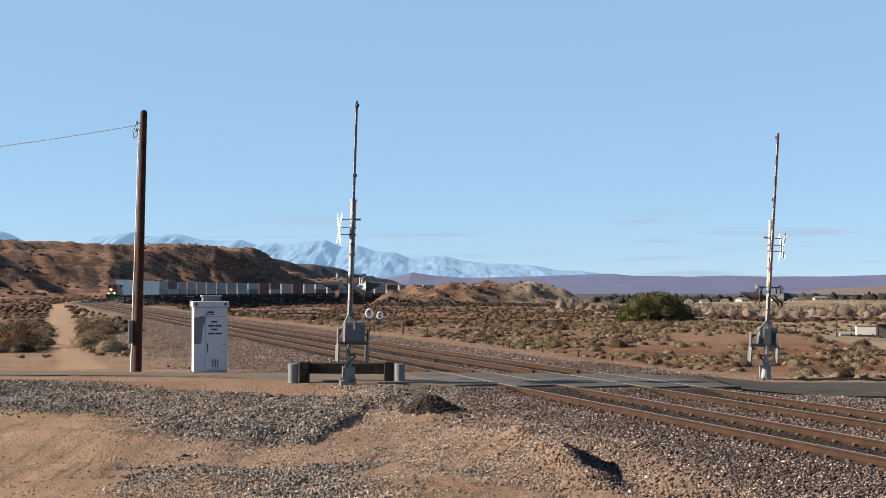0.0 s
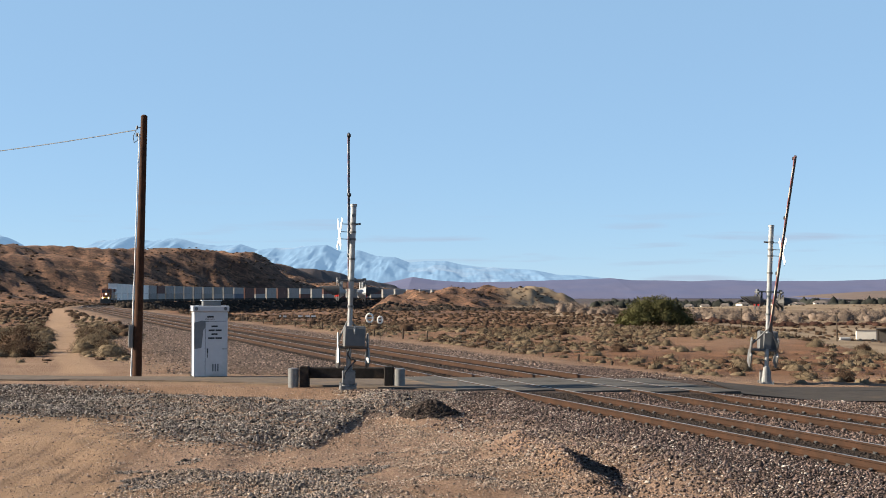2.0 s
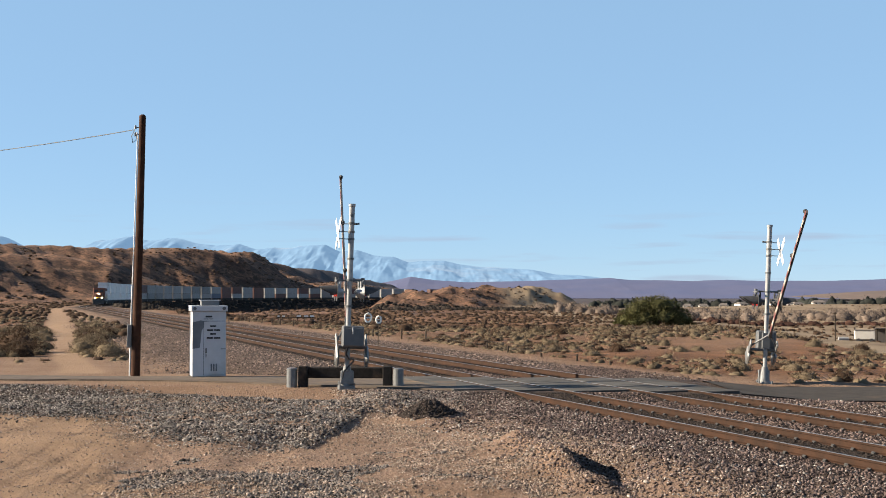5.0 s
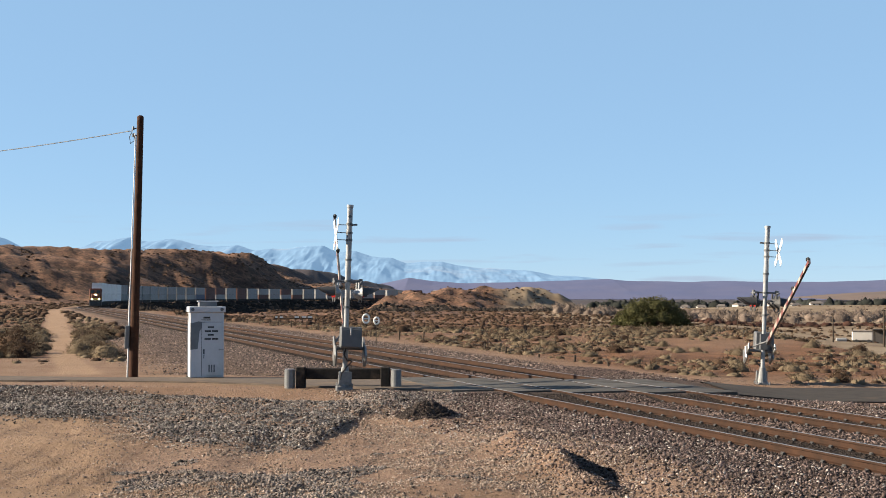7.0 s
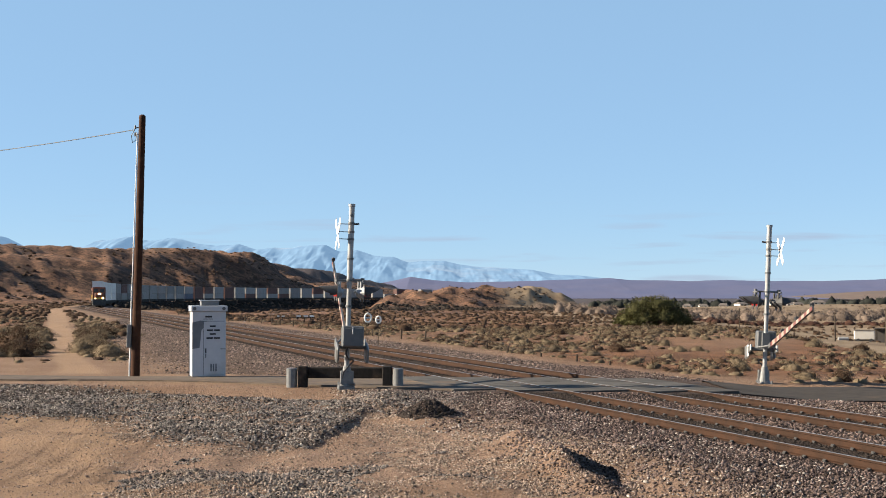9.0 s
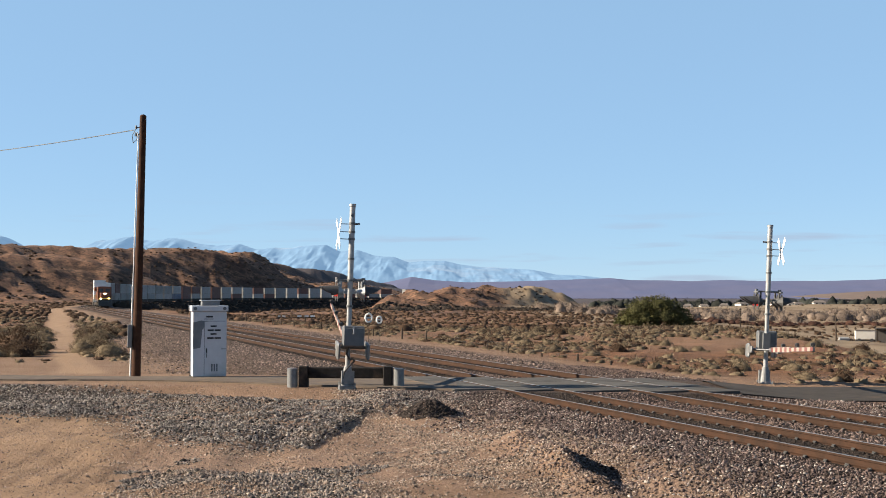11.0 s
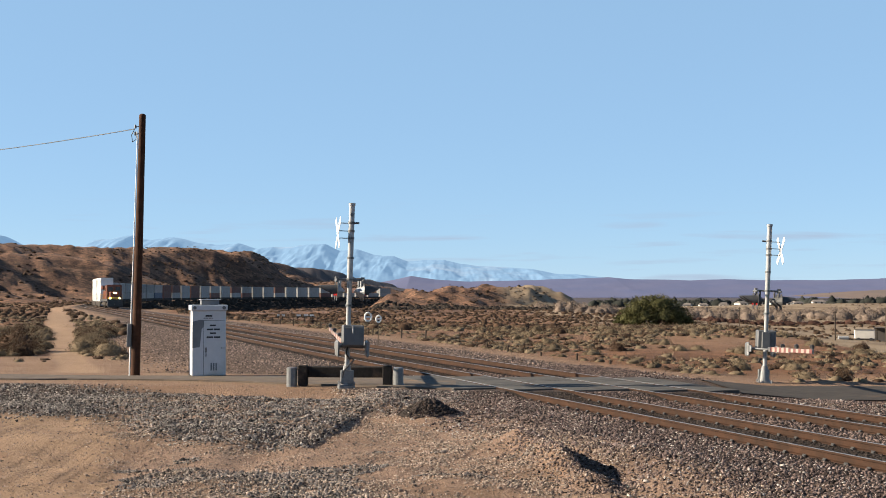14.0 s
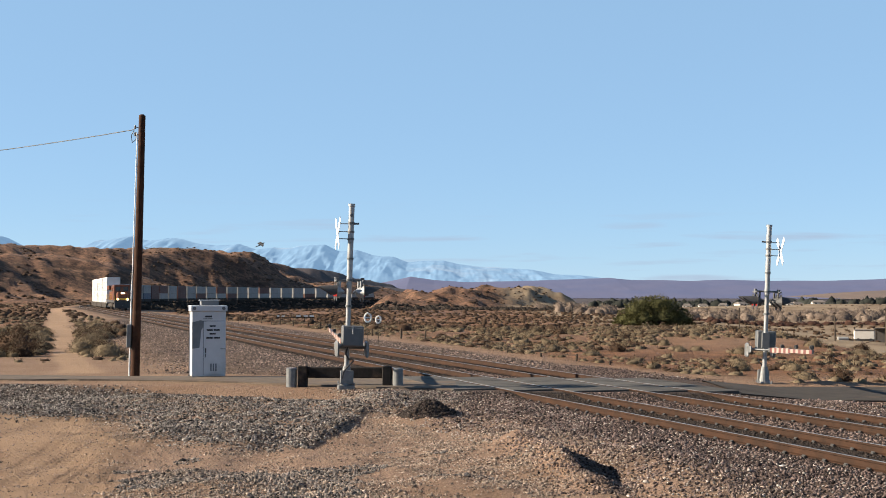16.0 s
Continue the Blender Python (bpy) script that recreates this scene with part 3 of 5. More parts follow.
# ---- utility pole ----
def make_pole():
    z = ground_at(-10.8, 44.0)
    root = thing("utility_pole", pose(-10.8, 44.0, z, 0, 1.1, 0), "tall dark creosoted wooden service pole beside the road", "utility pole")
    bm = bmesh.new()
    rod(bm, (0, 0, -0.4), (0, 0, 9.21), 0.165, 0.115, 18)
    rod(bm, (0, 0, 9.21), (0, 0, 9.26), 0.115, 0.06, 18)
    part("pole", bm, WOODPOLE, root)
    bm = bmesh.new()
    cable(bm, [(-0.19, -0.05, 0), (-0.19, -0.05, 1.1), (-0.185, -0.05, 3.2)], 0.028, 10)
    cable(bm, [(-0.18, -0.05, 3.2), (-0.145, -0.05, 8.5), (-0.18, -0.05, 8.62)], 0.02, 8)
    part("conduit", bm, WHITE, root, "pale steel conduit strapped to the pole")
    bm = block(bmesh.new(), -0.30, -0.14, -0.16, 0.06, 1.05, 1.85, bevel=0.02)
    part("meter_box", bm, GREYBOX, root, "grey electric meter box")
    for h in (2.6, 4.2, 5.8, 7.4):
        part("strap", rod(bmesh.new(), (0, 0, h), (0, 0, h + 0.03), 0.172 - 0.0055 * h, 0.172 - 0.0055 * h, 16), WOODPOLE, root)
    for h in (8.55, 8.8):
        bm = bmesh.new()
        rod(bm, (-0.10, 0, h), (-0.26, 0, h), 0.018)
        rod(bm, (-0.24, 0, h - 0.06), (-0.24, 0, h + 0.07), 0.045, 0.03)
        part("insulator", bm, GREYBOX, root)
    bm = bmesh.new()
    cable(bm, [(-0.26, 0, 8.72), (-0.36, -0.03, 8.5), (-0.32, -0.03, 8.25), (-0.2, -0.04, 8.35), (-0.16, -0.05, 8.6)], 0.012)
    part("drip_loop", bm, BLACK, root, "black drooping service cable loop")
    # the span that leaves to the left
    a, b = Vector((-10.9, 44.0, z + 8.72)), Vector((-40.0, 70.0, 10.0))
    pts = [a.lerp(b, t) - Vector((0, 0, 1.9 * t * (1 - t))) for t in np.linspace(0, 1, 24)]
    tagged(new("overhead_wire", mesh_of("overhead_wire", cable(bmesh.new(), pts, 0.016), BLACK)), "thin dark overhead wire sagging from the pole", "wire")


make_pole()


# ---- signal case ----
def make_case():
    z = ground_at(-8.25, 43.9)
    root = thing("signal_case", pose(-8.25, 43.9, z, 0, 0, 16.5), "white painted steel railway signal case beside the road", "equipment cabinet")
    w, d, h = 0.58, 0.5, 2.31
    part("body", block(bmesh.new(), -w, w, -d, d, 0.06, h, bevel=0.015), CASE, root)
    part("base", block(bmesh.new(), -w - 0.03, w + 0.03, -d - 0.03, d + 0.03, -0.25, 0.06, bevel=0.01), PANEL, root, "low concrete footing")
    bm = block(bmesh.new(), -w - 0.05, w + 0.05, -d - 0.06, d + 0.05, h, h + 0.2, bevel=0.02)
    part("roof", bm, CASE, root, "overhanging flat white roof cap")
    bm = block(bmesh.new(), -0.26, 0.36, -0.30, 0.2, h + 0.2, h + 0.37, bevel=0.02)
    part("vent_hood", bm, CASEDARK, root, "dark roof ventilator hood")
    bm = block(bmesh.new(), -0.30, 0.40, -0.34, 0.24, h + 0.37, h + 0.40)
    part("hood_lid", bm, CASE, root)
    door = part("door", block(bmesh.new(), -0.18, w - 0.06, -d - 0.022, -d, 0.12, h - 0.35, bevel=0.008), CASE, root, "flush steel door")
    bm = bmesh.new()
    block(bm, -0.195, -0.18, -d - 0.004, -d + 0.01, 0.10, h - 0.34)
    block(bm, -0.195, w - 0.045, -d - 0.004, -d + 0.01, h - 0.345, h - 0.33)
    part("door_gap", bm, CASEDARK, root)
    bm = block(bmesh.new(), -0.13, -0.09, -d - 0.06, -d - 0.02, 0.86, 1.04, bevel=0.01)
    rod(bm, (-0.11, -d - 0.05, 0.84), (-0.11, -d - 0.05, 0.72), 0.012)
    part("handle", bm, BLACK, door, "dark door handle")
    bm = rod(bmesh.new(), (0.42, -d - 0.05, 1.02), (0.42, -d - 0.02, 1.02), 0.03)
    block(bm, 0.44, 0.60, -d - 0.045, -d - 0.02, 1.0, 1.03)
    part("latch", bm, STEEL, door)
    for k in range(3):
        part("vent_slot", block(bmesh.new(), 0.05 + 0.085 * k, 0.10 + 0.085 * k, -d - 0.027, -d - 0.02, 0.24, 0.50), CASEDARK, door)
    # patched dark paint, its top edge slanting
    bm = bmesh.new()
    pts = [(-0.57, 1.02), (-0.32, 1.05), (-0.28, 1.42), (-0.26, 1.66), (-0.19, 1.76), (-0.06, 1.78), (-0.04, 1.90), (0.14, 1.93), (-0.30, 2.0), (-0.57, 1.93)]
    front = [bm.verts.new((x, -d - 0.004, zz)) for x, zz in pts]
    bm.faces.new(front)
    part("overpaint", bm, CASEDARK, root, "patch of dark grey overpaint")
    # stencilled lines, too small to read
    lines = [(2.13, 0.0, 0.26, 0.06), (2.05, -0.02, 0.36, 0.02), (1.80, 0.14, 0.24, 0.055), (1.66, 0.16, 0.48, 0.06), (1.53, 0.14, 0.24, 0.055), (1.39, 0.16, 0.50, 0.06)]
    for zz, mid, wide, tall in lines:
        bm = bmesh.new()
        n = max(1, round(wide / 0.24))
        for k in range(n):
            a = mid - wide / 2 + wide * k / n
            block(bm, a, a + wide / n - 0.03, -d - 0.028, -d - 0.001, zz - tall / 2, zz + tall / 2)
        part("lettering", bm, BLACK, root, "dark stencilled line")
    for x in (-0.5, 0.5):
        part("badge", rod(bmesh.new(), (x, -d - 0.075, h + 0.1), (x, -d - 0.055, h + 0.1), 0.06), GREYBOX, root)


make_case()


# ---- crossing signals ----
LEFT_ARM = [(0, 90.5), (0.5, 89.5), (1, 84.5), (1.5, 75.0), (2, 68.7), (2.5, 65.6), (3, 62.6), (3.5, 59.9), (4, 56.2), (5.2, 48.6), (6.3, 41.3),
            (7, 36.2), (7.5, 32.7), (8, 29.7), (8.5, 26.3), (9, 22.2), (10.2, 14.0), (11.3, 7.0), (11.5, 4.9), (12, 3.2), (13, 2.6), (16, 2.6)]
RIGHT_ARM = [(0, 84.3), (0.5, 79.3), (1, 71.0), (1.5, 64.5), (2, 59.8), (2.5, 56.4), (3, 52.4), (3.5, 48.7), (4, 44.6), (5.2, 35.6), (6.3, 27.9),
             (7, 23.4), (7.5, 20.4), (8, 17.4), (8.5, 14.5), (9, 12.0), (9.8, 8.0), (10.6, 4.0), (11.3, 2.2), (12, 2.0), (16, 2.0)]


def make_lamp_head(root, x, y, z, way, shell):
    """A flashing light: backing disc, housing behind it, hood over the lens; faces way (-1 or 1) along x."""
    bm = rod(bmesh.new(), (x, y, z), (x + way * 0.012, y, z), 0.28, 0.28, 24)
    disc = part("backing_disc", bm, BLACK, root)
    bm = rod(bmesh.new(), (x - way * 0.16, y, z), (x, y, z), 0.09, 0.21, 16)
    rod(bm, (x - way * 0.20, y, z + 0.05), (x - way * 0.16, y, z), 0.05, 0.07)
    rod(bm, (x - way * 0.08, y, z + 0.1), (x - way * 0.08, y, z + 0.34), 0.035)
    part("housing", bm, shell, disc, "lamp housing behind the disc")
    part("lens", rod(bmesh.new(), (x + way * 0.012, y, z), (x + way * 0.05, y, z), 0.15, 0.12, 20), LENS, disc, "red lens")
    bm = bmesh.new()
    n, rings = 14, []
    for k in range(n + 1):
        a = radians(-20 + 220 * k / n)
        c, s = math.cos(a) * 0.2, math.sin(a) * 0.2
        long = 0.14 + 0.38 * max(0.0, math.sin(a)) ** 0.6
        rings.append([bm.verts.new((x + way * 0.012, y + c, z + s)), bm.verts.new((x + way * long, y + c, z + s - 0.03)),
                      bm.verts.new((x + way * long, y + c * 0.95, z + s * 0.95 - 0.03)), bm.verts.new((x + way * 0.012, y + c * 0.95, z + s * 0.95))])
    for p, q in zip(rings, rings[1:]):
        for k in range(4):
            bm.faces.new((p[k], q[k], q[(k + 1) % 4], p[(k + 1) % 4]))
    part("hood", bm, BLACK, disc, "black hood over the lens")


def make_gate(m, label, side, shell):
    root = thing("crossing_gate", m, label, "crossing gate", "crossing gates")
    bm = bmesh.new()
    block(bm, -0.25, 0.25, -0.25, 0.25, -0.1, 0.04, bevel=0.02)
    rod(bm, (0, 0, 0.05), (0, 0, 0.12), 0.24, 0.2, 16)
    rod(bm, (0, 0, 0.12), (0, 0, 0.62), 0.17, 0.11, 16)
    block(bm, -0.2, 0.2, -0.2, -0.12, 0.08, 0.5, bevel=0.02)
    for x in (-0.22, 0.22):
        for y in (-0.22, 0.22):
            rod(bm, (x, y, 0.05), (x, y, 0.14), 0.03, 0.03, 6)
    part("base", bm, DULLSTEEL, root, "cast junction-box base")
    bm = bmesh.new()
    rod(bm, (0, 0, 0.6), (0, 0, 3.1), 0.075, 0.075, 16)
    rod(bm, (0, 0, 3.1), (0, 0, 5.5), 0.088, 0.088, 16)
    rod(bm, (0, 0, 5.5), (0, 0, 5.58), 0.105, 0.105, 16)
    part("mast", bm, STEEL, root, "galvanised steel mast")
    clamp = mesh_of("clamp", rod(bmesh.new(), (0, 0, -0.03), (0, 0, 0.03), 0.105, 0.105, 14), GREYBOX)
    for h in (3.24, 2.45, 4.98, 4.72, 4.50, 3.9):
        again("clamp", clamp, root, Matrix.Translation((0, 0, h)))
    part("bracket", rod(bmesh.new(), (0, 0, 4.96), (0.24, 0, 4.98), 0.03), GREYBOX, root)
    part("cap_plate", rod(bmesh.new(), (0, -0.02, 5.22), (0, -0.11, 5.22), 0.05), GREYBOX, root)
    # crossbuck of two blades on three stays
    for h in (4.5, 4.96):
        part("stay", rod(bmesh.new(), (0, 0, h), (-0.38, 0, h), 0.013), GREYBOX, root)
    buck = part("stay", rod(bmesh.new(), (0, 0, 4.72), (-0.40, 0, 4.72), 0.013), GREYBOX, root)
    for a in (45, -45):
        t = pose(-0.40 - (0.014 if a > 0 else 0), 0, 4.66, 0, 0, 4) @ pose(0, 0, 0, a, 0, 0)
        part("blade", block(bmesh.new(), -0.006, 0.006, -0.61, 0.61, -0.095, 0.095), WHITE, buck, "white crossbuck blade", t)
    # flashing lights in pairs, facing both ways along the road
    bm = bmesh.new()
    rod(bm, (-0.45, 0, 3.24), (0.45, 0, 3.24), 0.03)
    for x in (-0.40, 0.40):
        rod(bm, (x, -0.42, 3.22), (x, 0.42, 3.22), 0.032)
        rod(bm, (x, 0, 3.16), (x, 0, 3.32), 0.06)
    part("light_arm", bm, GREYBOX, root)
    for y in (-0.38, 0.38):
        make_lamp_head(root, -0.40, y, 2.87, -1, shell)
        make_lamp_head(root, 0.40, y, 2.87, 1, shell)
    # gate mechanism
    bm = block(bmesh.new(), -0.325 + side, 0.325 + side, -0.52, -0.10, 1.22, 1.86, bevel=0.035)
    block(bm, -0.305 + side, 0.305 + side, -0.55, -0.51, 1.26, 1.80, bevel=0.015)
    block(bm, -0.12, 0.12, -0.12, 0.12, 1.25, 1.8)
    part("mechanism_case", bm, GREYBOX, root, "grey gate mechanism case")
    bm = rod(bmesh.new(), (0.10, -0.57, 1.62), (0.10, -0.57, 1.82), 0.025)
    rod(bm, (0.10, -0.53, 1.8), (0.10, -0.60, 1.8), 0.03)
    part("latch", bm, STEEL, root)
    bm = cable(bmesh.new(), [(0.0, -0.2, 1.22), (-0.06, -0.22, 1.0), (0.06, -0.18, 0.82), (0.12, -0.14, 0.86), (0.2, -0.1, 0.8), (0.02, -0.2, 0.62), (-0.12, -0.2, 0.45), (-0.14, -0.18, 0.25)], 0.025, 8)
    part("cable", bm, BLACK, root, "black flexible cable")
    rod_bm = rod(bmesh.new(), (-0.34, 0, 0), (0.56, 0, 0), 0.05)
    arm = part("gate_arm", rod_bm, GREYBOX, root, "long striped gate arm with counterweights", Matrix.Translation((0, -0.02, 1.2)))
    # arm runs along +y from its pivot; side plates carry weights behind the pivot
    for x in (-0.34, 0.56):
        bm = block(bmesh.new(), x - 0.03, x + 0.03, -0.55, 0.45, -0.12, 0.12, bevel=0.02)
        block(bm, x - 0.05, x + 0.05, -0.60, -0.05, -0.28, 0.22, bevel=0.05)
        part("counterweight", bm, DULLSTEEL, arm)
    bm = bmesh.new()
    for x in (-0.34, 0.56):
        rod(bm, (x, 0.2, 0), (0, 0.95, 0), 0.03)
    block(bm, -0.05, 0.05, 0.8, 1.15, -0.075, 0.075)
    part("arm_socket", bm, GREYBOX, arm)
    bm = bmesh.new()
    block(bm, -0.026, 0.026, 1.1, 4.2, -0.085, 0.085)
    block(bm, -0.022, 0.022, 4.2, 7.4, -0.062, 0.062)
    part("boom", bm, GREYBOX, arm, "grey aluminium boom")
    n = 17
    for k in range(n):
        a, b = 1.1 + 6.3 * k / n, 1.1 + 6.3 * (k + 1) / n
        hh = 0.08 if b < 4.3 else 0.058
        for x in (-0.03, 0.03):
            part("stripe", block(bmesh.new(), x - 0.003, x + 0.003, a, b, -hh, hh), (RED, FADED)[k % 2], arm)
    for y in (3.0, 5.1, 7.25):
        bm = block(bmesh.new(), -0.04, 0.04, y - 0.05, y + 0.05, 0.05, 0.2, bevel=0.015)
        rod(bm, (-0.06, y, 0.14), (0.06, y, 0.14), 0.05)
        part("arm_light", bm, BLACK, arm, "small dark arm light")
    return root, arm


gate_near, arm_near = make_gate(pose(-2.95, 38.2, 0.0, 0, 1.7, 9.5), "galvanised crossing gate mast in front of the timber guard", 0.115, STEEL)
gate_far, arm_far = make_gate(pose(11.2, 43.8, -0.33, 0, -2.5, 176), "galvanised crossing gate mast across the tracks", -0.06, BLACK)


# ---- guard beside the near gate ----
def make_guard():
    root = thing("guard_barrier", pose(-3.05, 39.0, -0.06, 0, 0, -3), "low dark timber guard with grey pipe bollards", "barrier")
    part("beam", block(bmesh.new(), -1.25, 1.3, 0.05, 0.30, 0.26, 0.60, bevel=0.03), TIMBER, root)
    for x in (-1.32, 1.32):
        part("post", block(bmesh.new(), x - 0.14, x + 0.14, -0.12, 0.2, -0.3, 0.64, bevel=0.02), TIMBER, root, "dark square timber post")
    for x in (-1.66, 1.66):
        bm = rod(bmesh.new(), (x, -0.05, -0.3), (x, -0.05, 0.56), 0.165, 0.165, 20)
        rod(bm, (x, -0.05, 0.56), (x, -0.05, 0.585), 0.165, 0.13, 20)
        part("bollard", bm, DULLSTEEL, root, "grey steel pipe bollard")


make_guard()


# ---- train ----
def make_locomotive(label):
    """Heading +y, front of the coupler at y = 0, on the rails at z = 0."""
    root = thing("locomotive", Matrix(), label, "locomotive")
    bm = block(bmesh.new(), -1.5, 1.5, -21.6, -0.5, 1.35, 1.75, bevel=0.05)
    part("frame", bm, LOCODARK, root)
    bm = block(bmesh.new(), -0.95, 0.95, -20.6, -6.0, 1.75, 4.35, bevel=0.12)
    block(bm, -1.45, 1.45, -20.2, -15.6, 3.7, 4.5, bevel=0.12)
    block(bm, -0.7, 0.7, -14, -7, 4.35, 4.6, bevel=0.05)
    part("hood", bm, ORANGE, root, "orange engine hood with dark roof gear")
    bm = block(bmesh.new(), -1.47, 1.47, -6.0, -3.0, 1.75, 4.55, bevel=0.14)
    part("cab", bm, ORANGE, root)
    bm = block(bmesh.new(), -1.0, 1.0, -3.05, -1.1, 1.75, 3.25, bevel=0.22)
    part("nose", bm, ORANGE, root)
    bm = block(bmesh.new(), -1.02, 1.02, -3.2, -1.08, 1.9, 2.15)
    part("nose_stripe", bm, YELLOW, root)
    bm = block(bmesh.new(), -1.0, 1.0, -20.5, -6.1, 3.35, 3.6)
    block(bm, -0.97, 0.97, -20.5, -6.1, 4.25, 4.40)
    part("roof_band", bm, LOCODARK, root)
    for x in (-0.68, 0.68):
        part("windscreen", block(bmesh.new(), x - 0.42, x + 0.42, -3.0, -2.97, 3.45, 4.1), GLASSDARK, root)
    for x in (-1.48, 1.46):
        part("side_window", block(bmesh.new(), x, x + 0.02, -5.4, -3.7, 3.4, 4.05), GLASSDARK, root)
    bm = block(bmesh.new(), -1.45, 1.45, -0.75, -0.5, 0.35, 1.45, bevel=0.06)
    rod(bm, (0, -0.5, 0.85), (0, 0.0, 0.85), 0.14)
    part("pilot", bm, LOCODARK, root, "black pilot plate and coupler")
    part("fuel_tank", block(bmesh.new(), -1.4, 1.4, -14.0, -8.0, 0.45, 1.35, bevel=0.2), GRIME, root)
    for y in (-4.2, -17.6):
        truck = part("truck", block(bmesh.new(), -1.25, 1.25, y - 2.3, y + 2.3, 0.5, 1.1, bevel=0.08), GRIME, root)
        for dy in (-1.8, 0, 1.8):
            for x in (-0.76, 0.76):
                part("wheel", rod(bmesh.new(), (x - 0.06, y + dy, 0.52), (x + 0.06, y + dy, 0.52), 0.52, 0.52, 16), GRIME, truck)
    bm = bmesh.new()
    for x in (-1.42, 1.42):
        for k in range(9):
            rod(bm, (x, -20.8 + 1.85 * k, 1.75), (x, -20.8 + 1.85 * k, 2.75), 0.02, 0.02, 6)
        rod(bm, (x, -20.8, 2.75), (x, -6.0, 2.75), 0.02, 0.02, 6)
        rod(bm, (x, -0.9, 1.5), (x, -0.9, 2.8), 0.025, 0.025, 6)
    part("handrail", bm, YELLOW, root)
    return root


def add_headlights(root):
    for x, z in ((-0.16, 3.02), (0.16, 3.02), (-0.85, 1.95), (0.85, 1.95)):
        y = -1.05 if z > 3 else -1.0
        part("headlight", rod(bmesh.new(), (x, y - 0.08, z), (x, y + 0.03, z), 0.10, 0.10, 14), HEADLAMP, root, "lit headlight")


def make_well():
    """A well wagon, heading +y, its middle at y = 0."""
    root = thing("well_wagon", Matrix(), "double-stack container wagon behind the locomotives", "freight wagon", "container wagons")
    bm = bmesh.new()
    for x in (-1.42, 1.30):
        block(bm, x, x + 0.12, -6.4, 6.4, 0.35, 1.25)
    block(bm, -1.3, 1.3, -6.4, 6.4, 0.28, 0.38)
    for y in (-6.9, 6.4):
        block(bm, -1.2, 1.2, y, y + 0.5, 0.75, 1.2)
    part("well", bm, GRIME, root, "dirty steel well frame")
    truck = part("truck", block(bmesh.new(), -1.15, 1.15, -7.9, -6.1, 0.4, 0.75, bevel=0.05), GRIME, root)
    for y in (-7.6, -6.3):
        for x in (-0.76, 0.76):
            part("wheel", rod(bmesh.new(), (x - 0.06, y, 0.42), (x + 0.06, y, 0.42), 0.42, 0.42, 14), GRIME, truck)
    return root


def container_mesh(tone, long):
    bm = block(bmesh.new(), -1.22, 1.22, -long / 2, long / 2, 0.0, 2.86)
    n = int(long / 0.55)
    for k in range(n):
        y = -long / 2 + 0.25 + (long - 0.5) * k / (n - 1)
        for x in (-1.225, 1.225):
            block(bm, x - 0.018, x + 0.018, y - 0.09, y + 0.09, 0.18, 2.7)
    for y in (-long / 2 + 0.05, long / 2 - 0.05):
        for x in (-1.2, 1.2):
            block(bm, x - 0.06, x + 0.06, y - 0.08, y + 0.08, -0.02, 2.89)
    return mesh_of("container", bm, CARGO[tone])


TRAIN_END, SPEED = 233.0, 9.6                # place of the first coupler at 16 s, metres a second
train = []


def make_train():
    s = 0.0
    lead = make_locomotive("orange and black freight locomotive with lit headlights")
    add_headlights(lead)
    train.append((lead, s, 22.0))
    s += 22.2
    rnd = random.Random(5)
    tones = ["white"] * 7 + ["grey"] * 3
    boxes = {t: container_mesh(t, 12.19) for t in CARGO}
    well = make_well()
    for k in range(36):
        wagon = well if k == 0 else copy_thing(well, Matrix())
        train.append((wagon, s + 7.1, 0.0))
        # the leading five wagons take the white with sunlight in its colour
        first = "red" if k in (15, 18, 20, 23, 30) else "blue" if k == 14 else "sunlit_white" if k < 5 else rnd.choice(tones)
        second = "red" if k in (6, 15, 16, 18, 22, 26, 33) else "sunlit_white" if k < 5 else rnd.choice(tones)
        wagon["label"] = "well wagon with %s and %s containers stacked" % (first.replace("_", " "), second.replace("_", " ")) if first != second else "well wagon with two %s containers stacked" % first.replace("_", " ")
        for tone, z in ((first, 0.39), (second, 3.29)):
            if not (z > 3 and k > 28 and rnd.random() < 0.3):
                pieces.append((wagon, boxes[tone], z))
        s += 14.2


pieces = []
make_train()
for wagon, me, z in pieces:
    tagged(again("container", me, wagon, Matrix.Translation((0, 0, z))), me.materials[0].name.replace("_", " "))


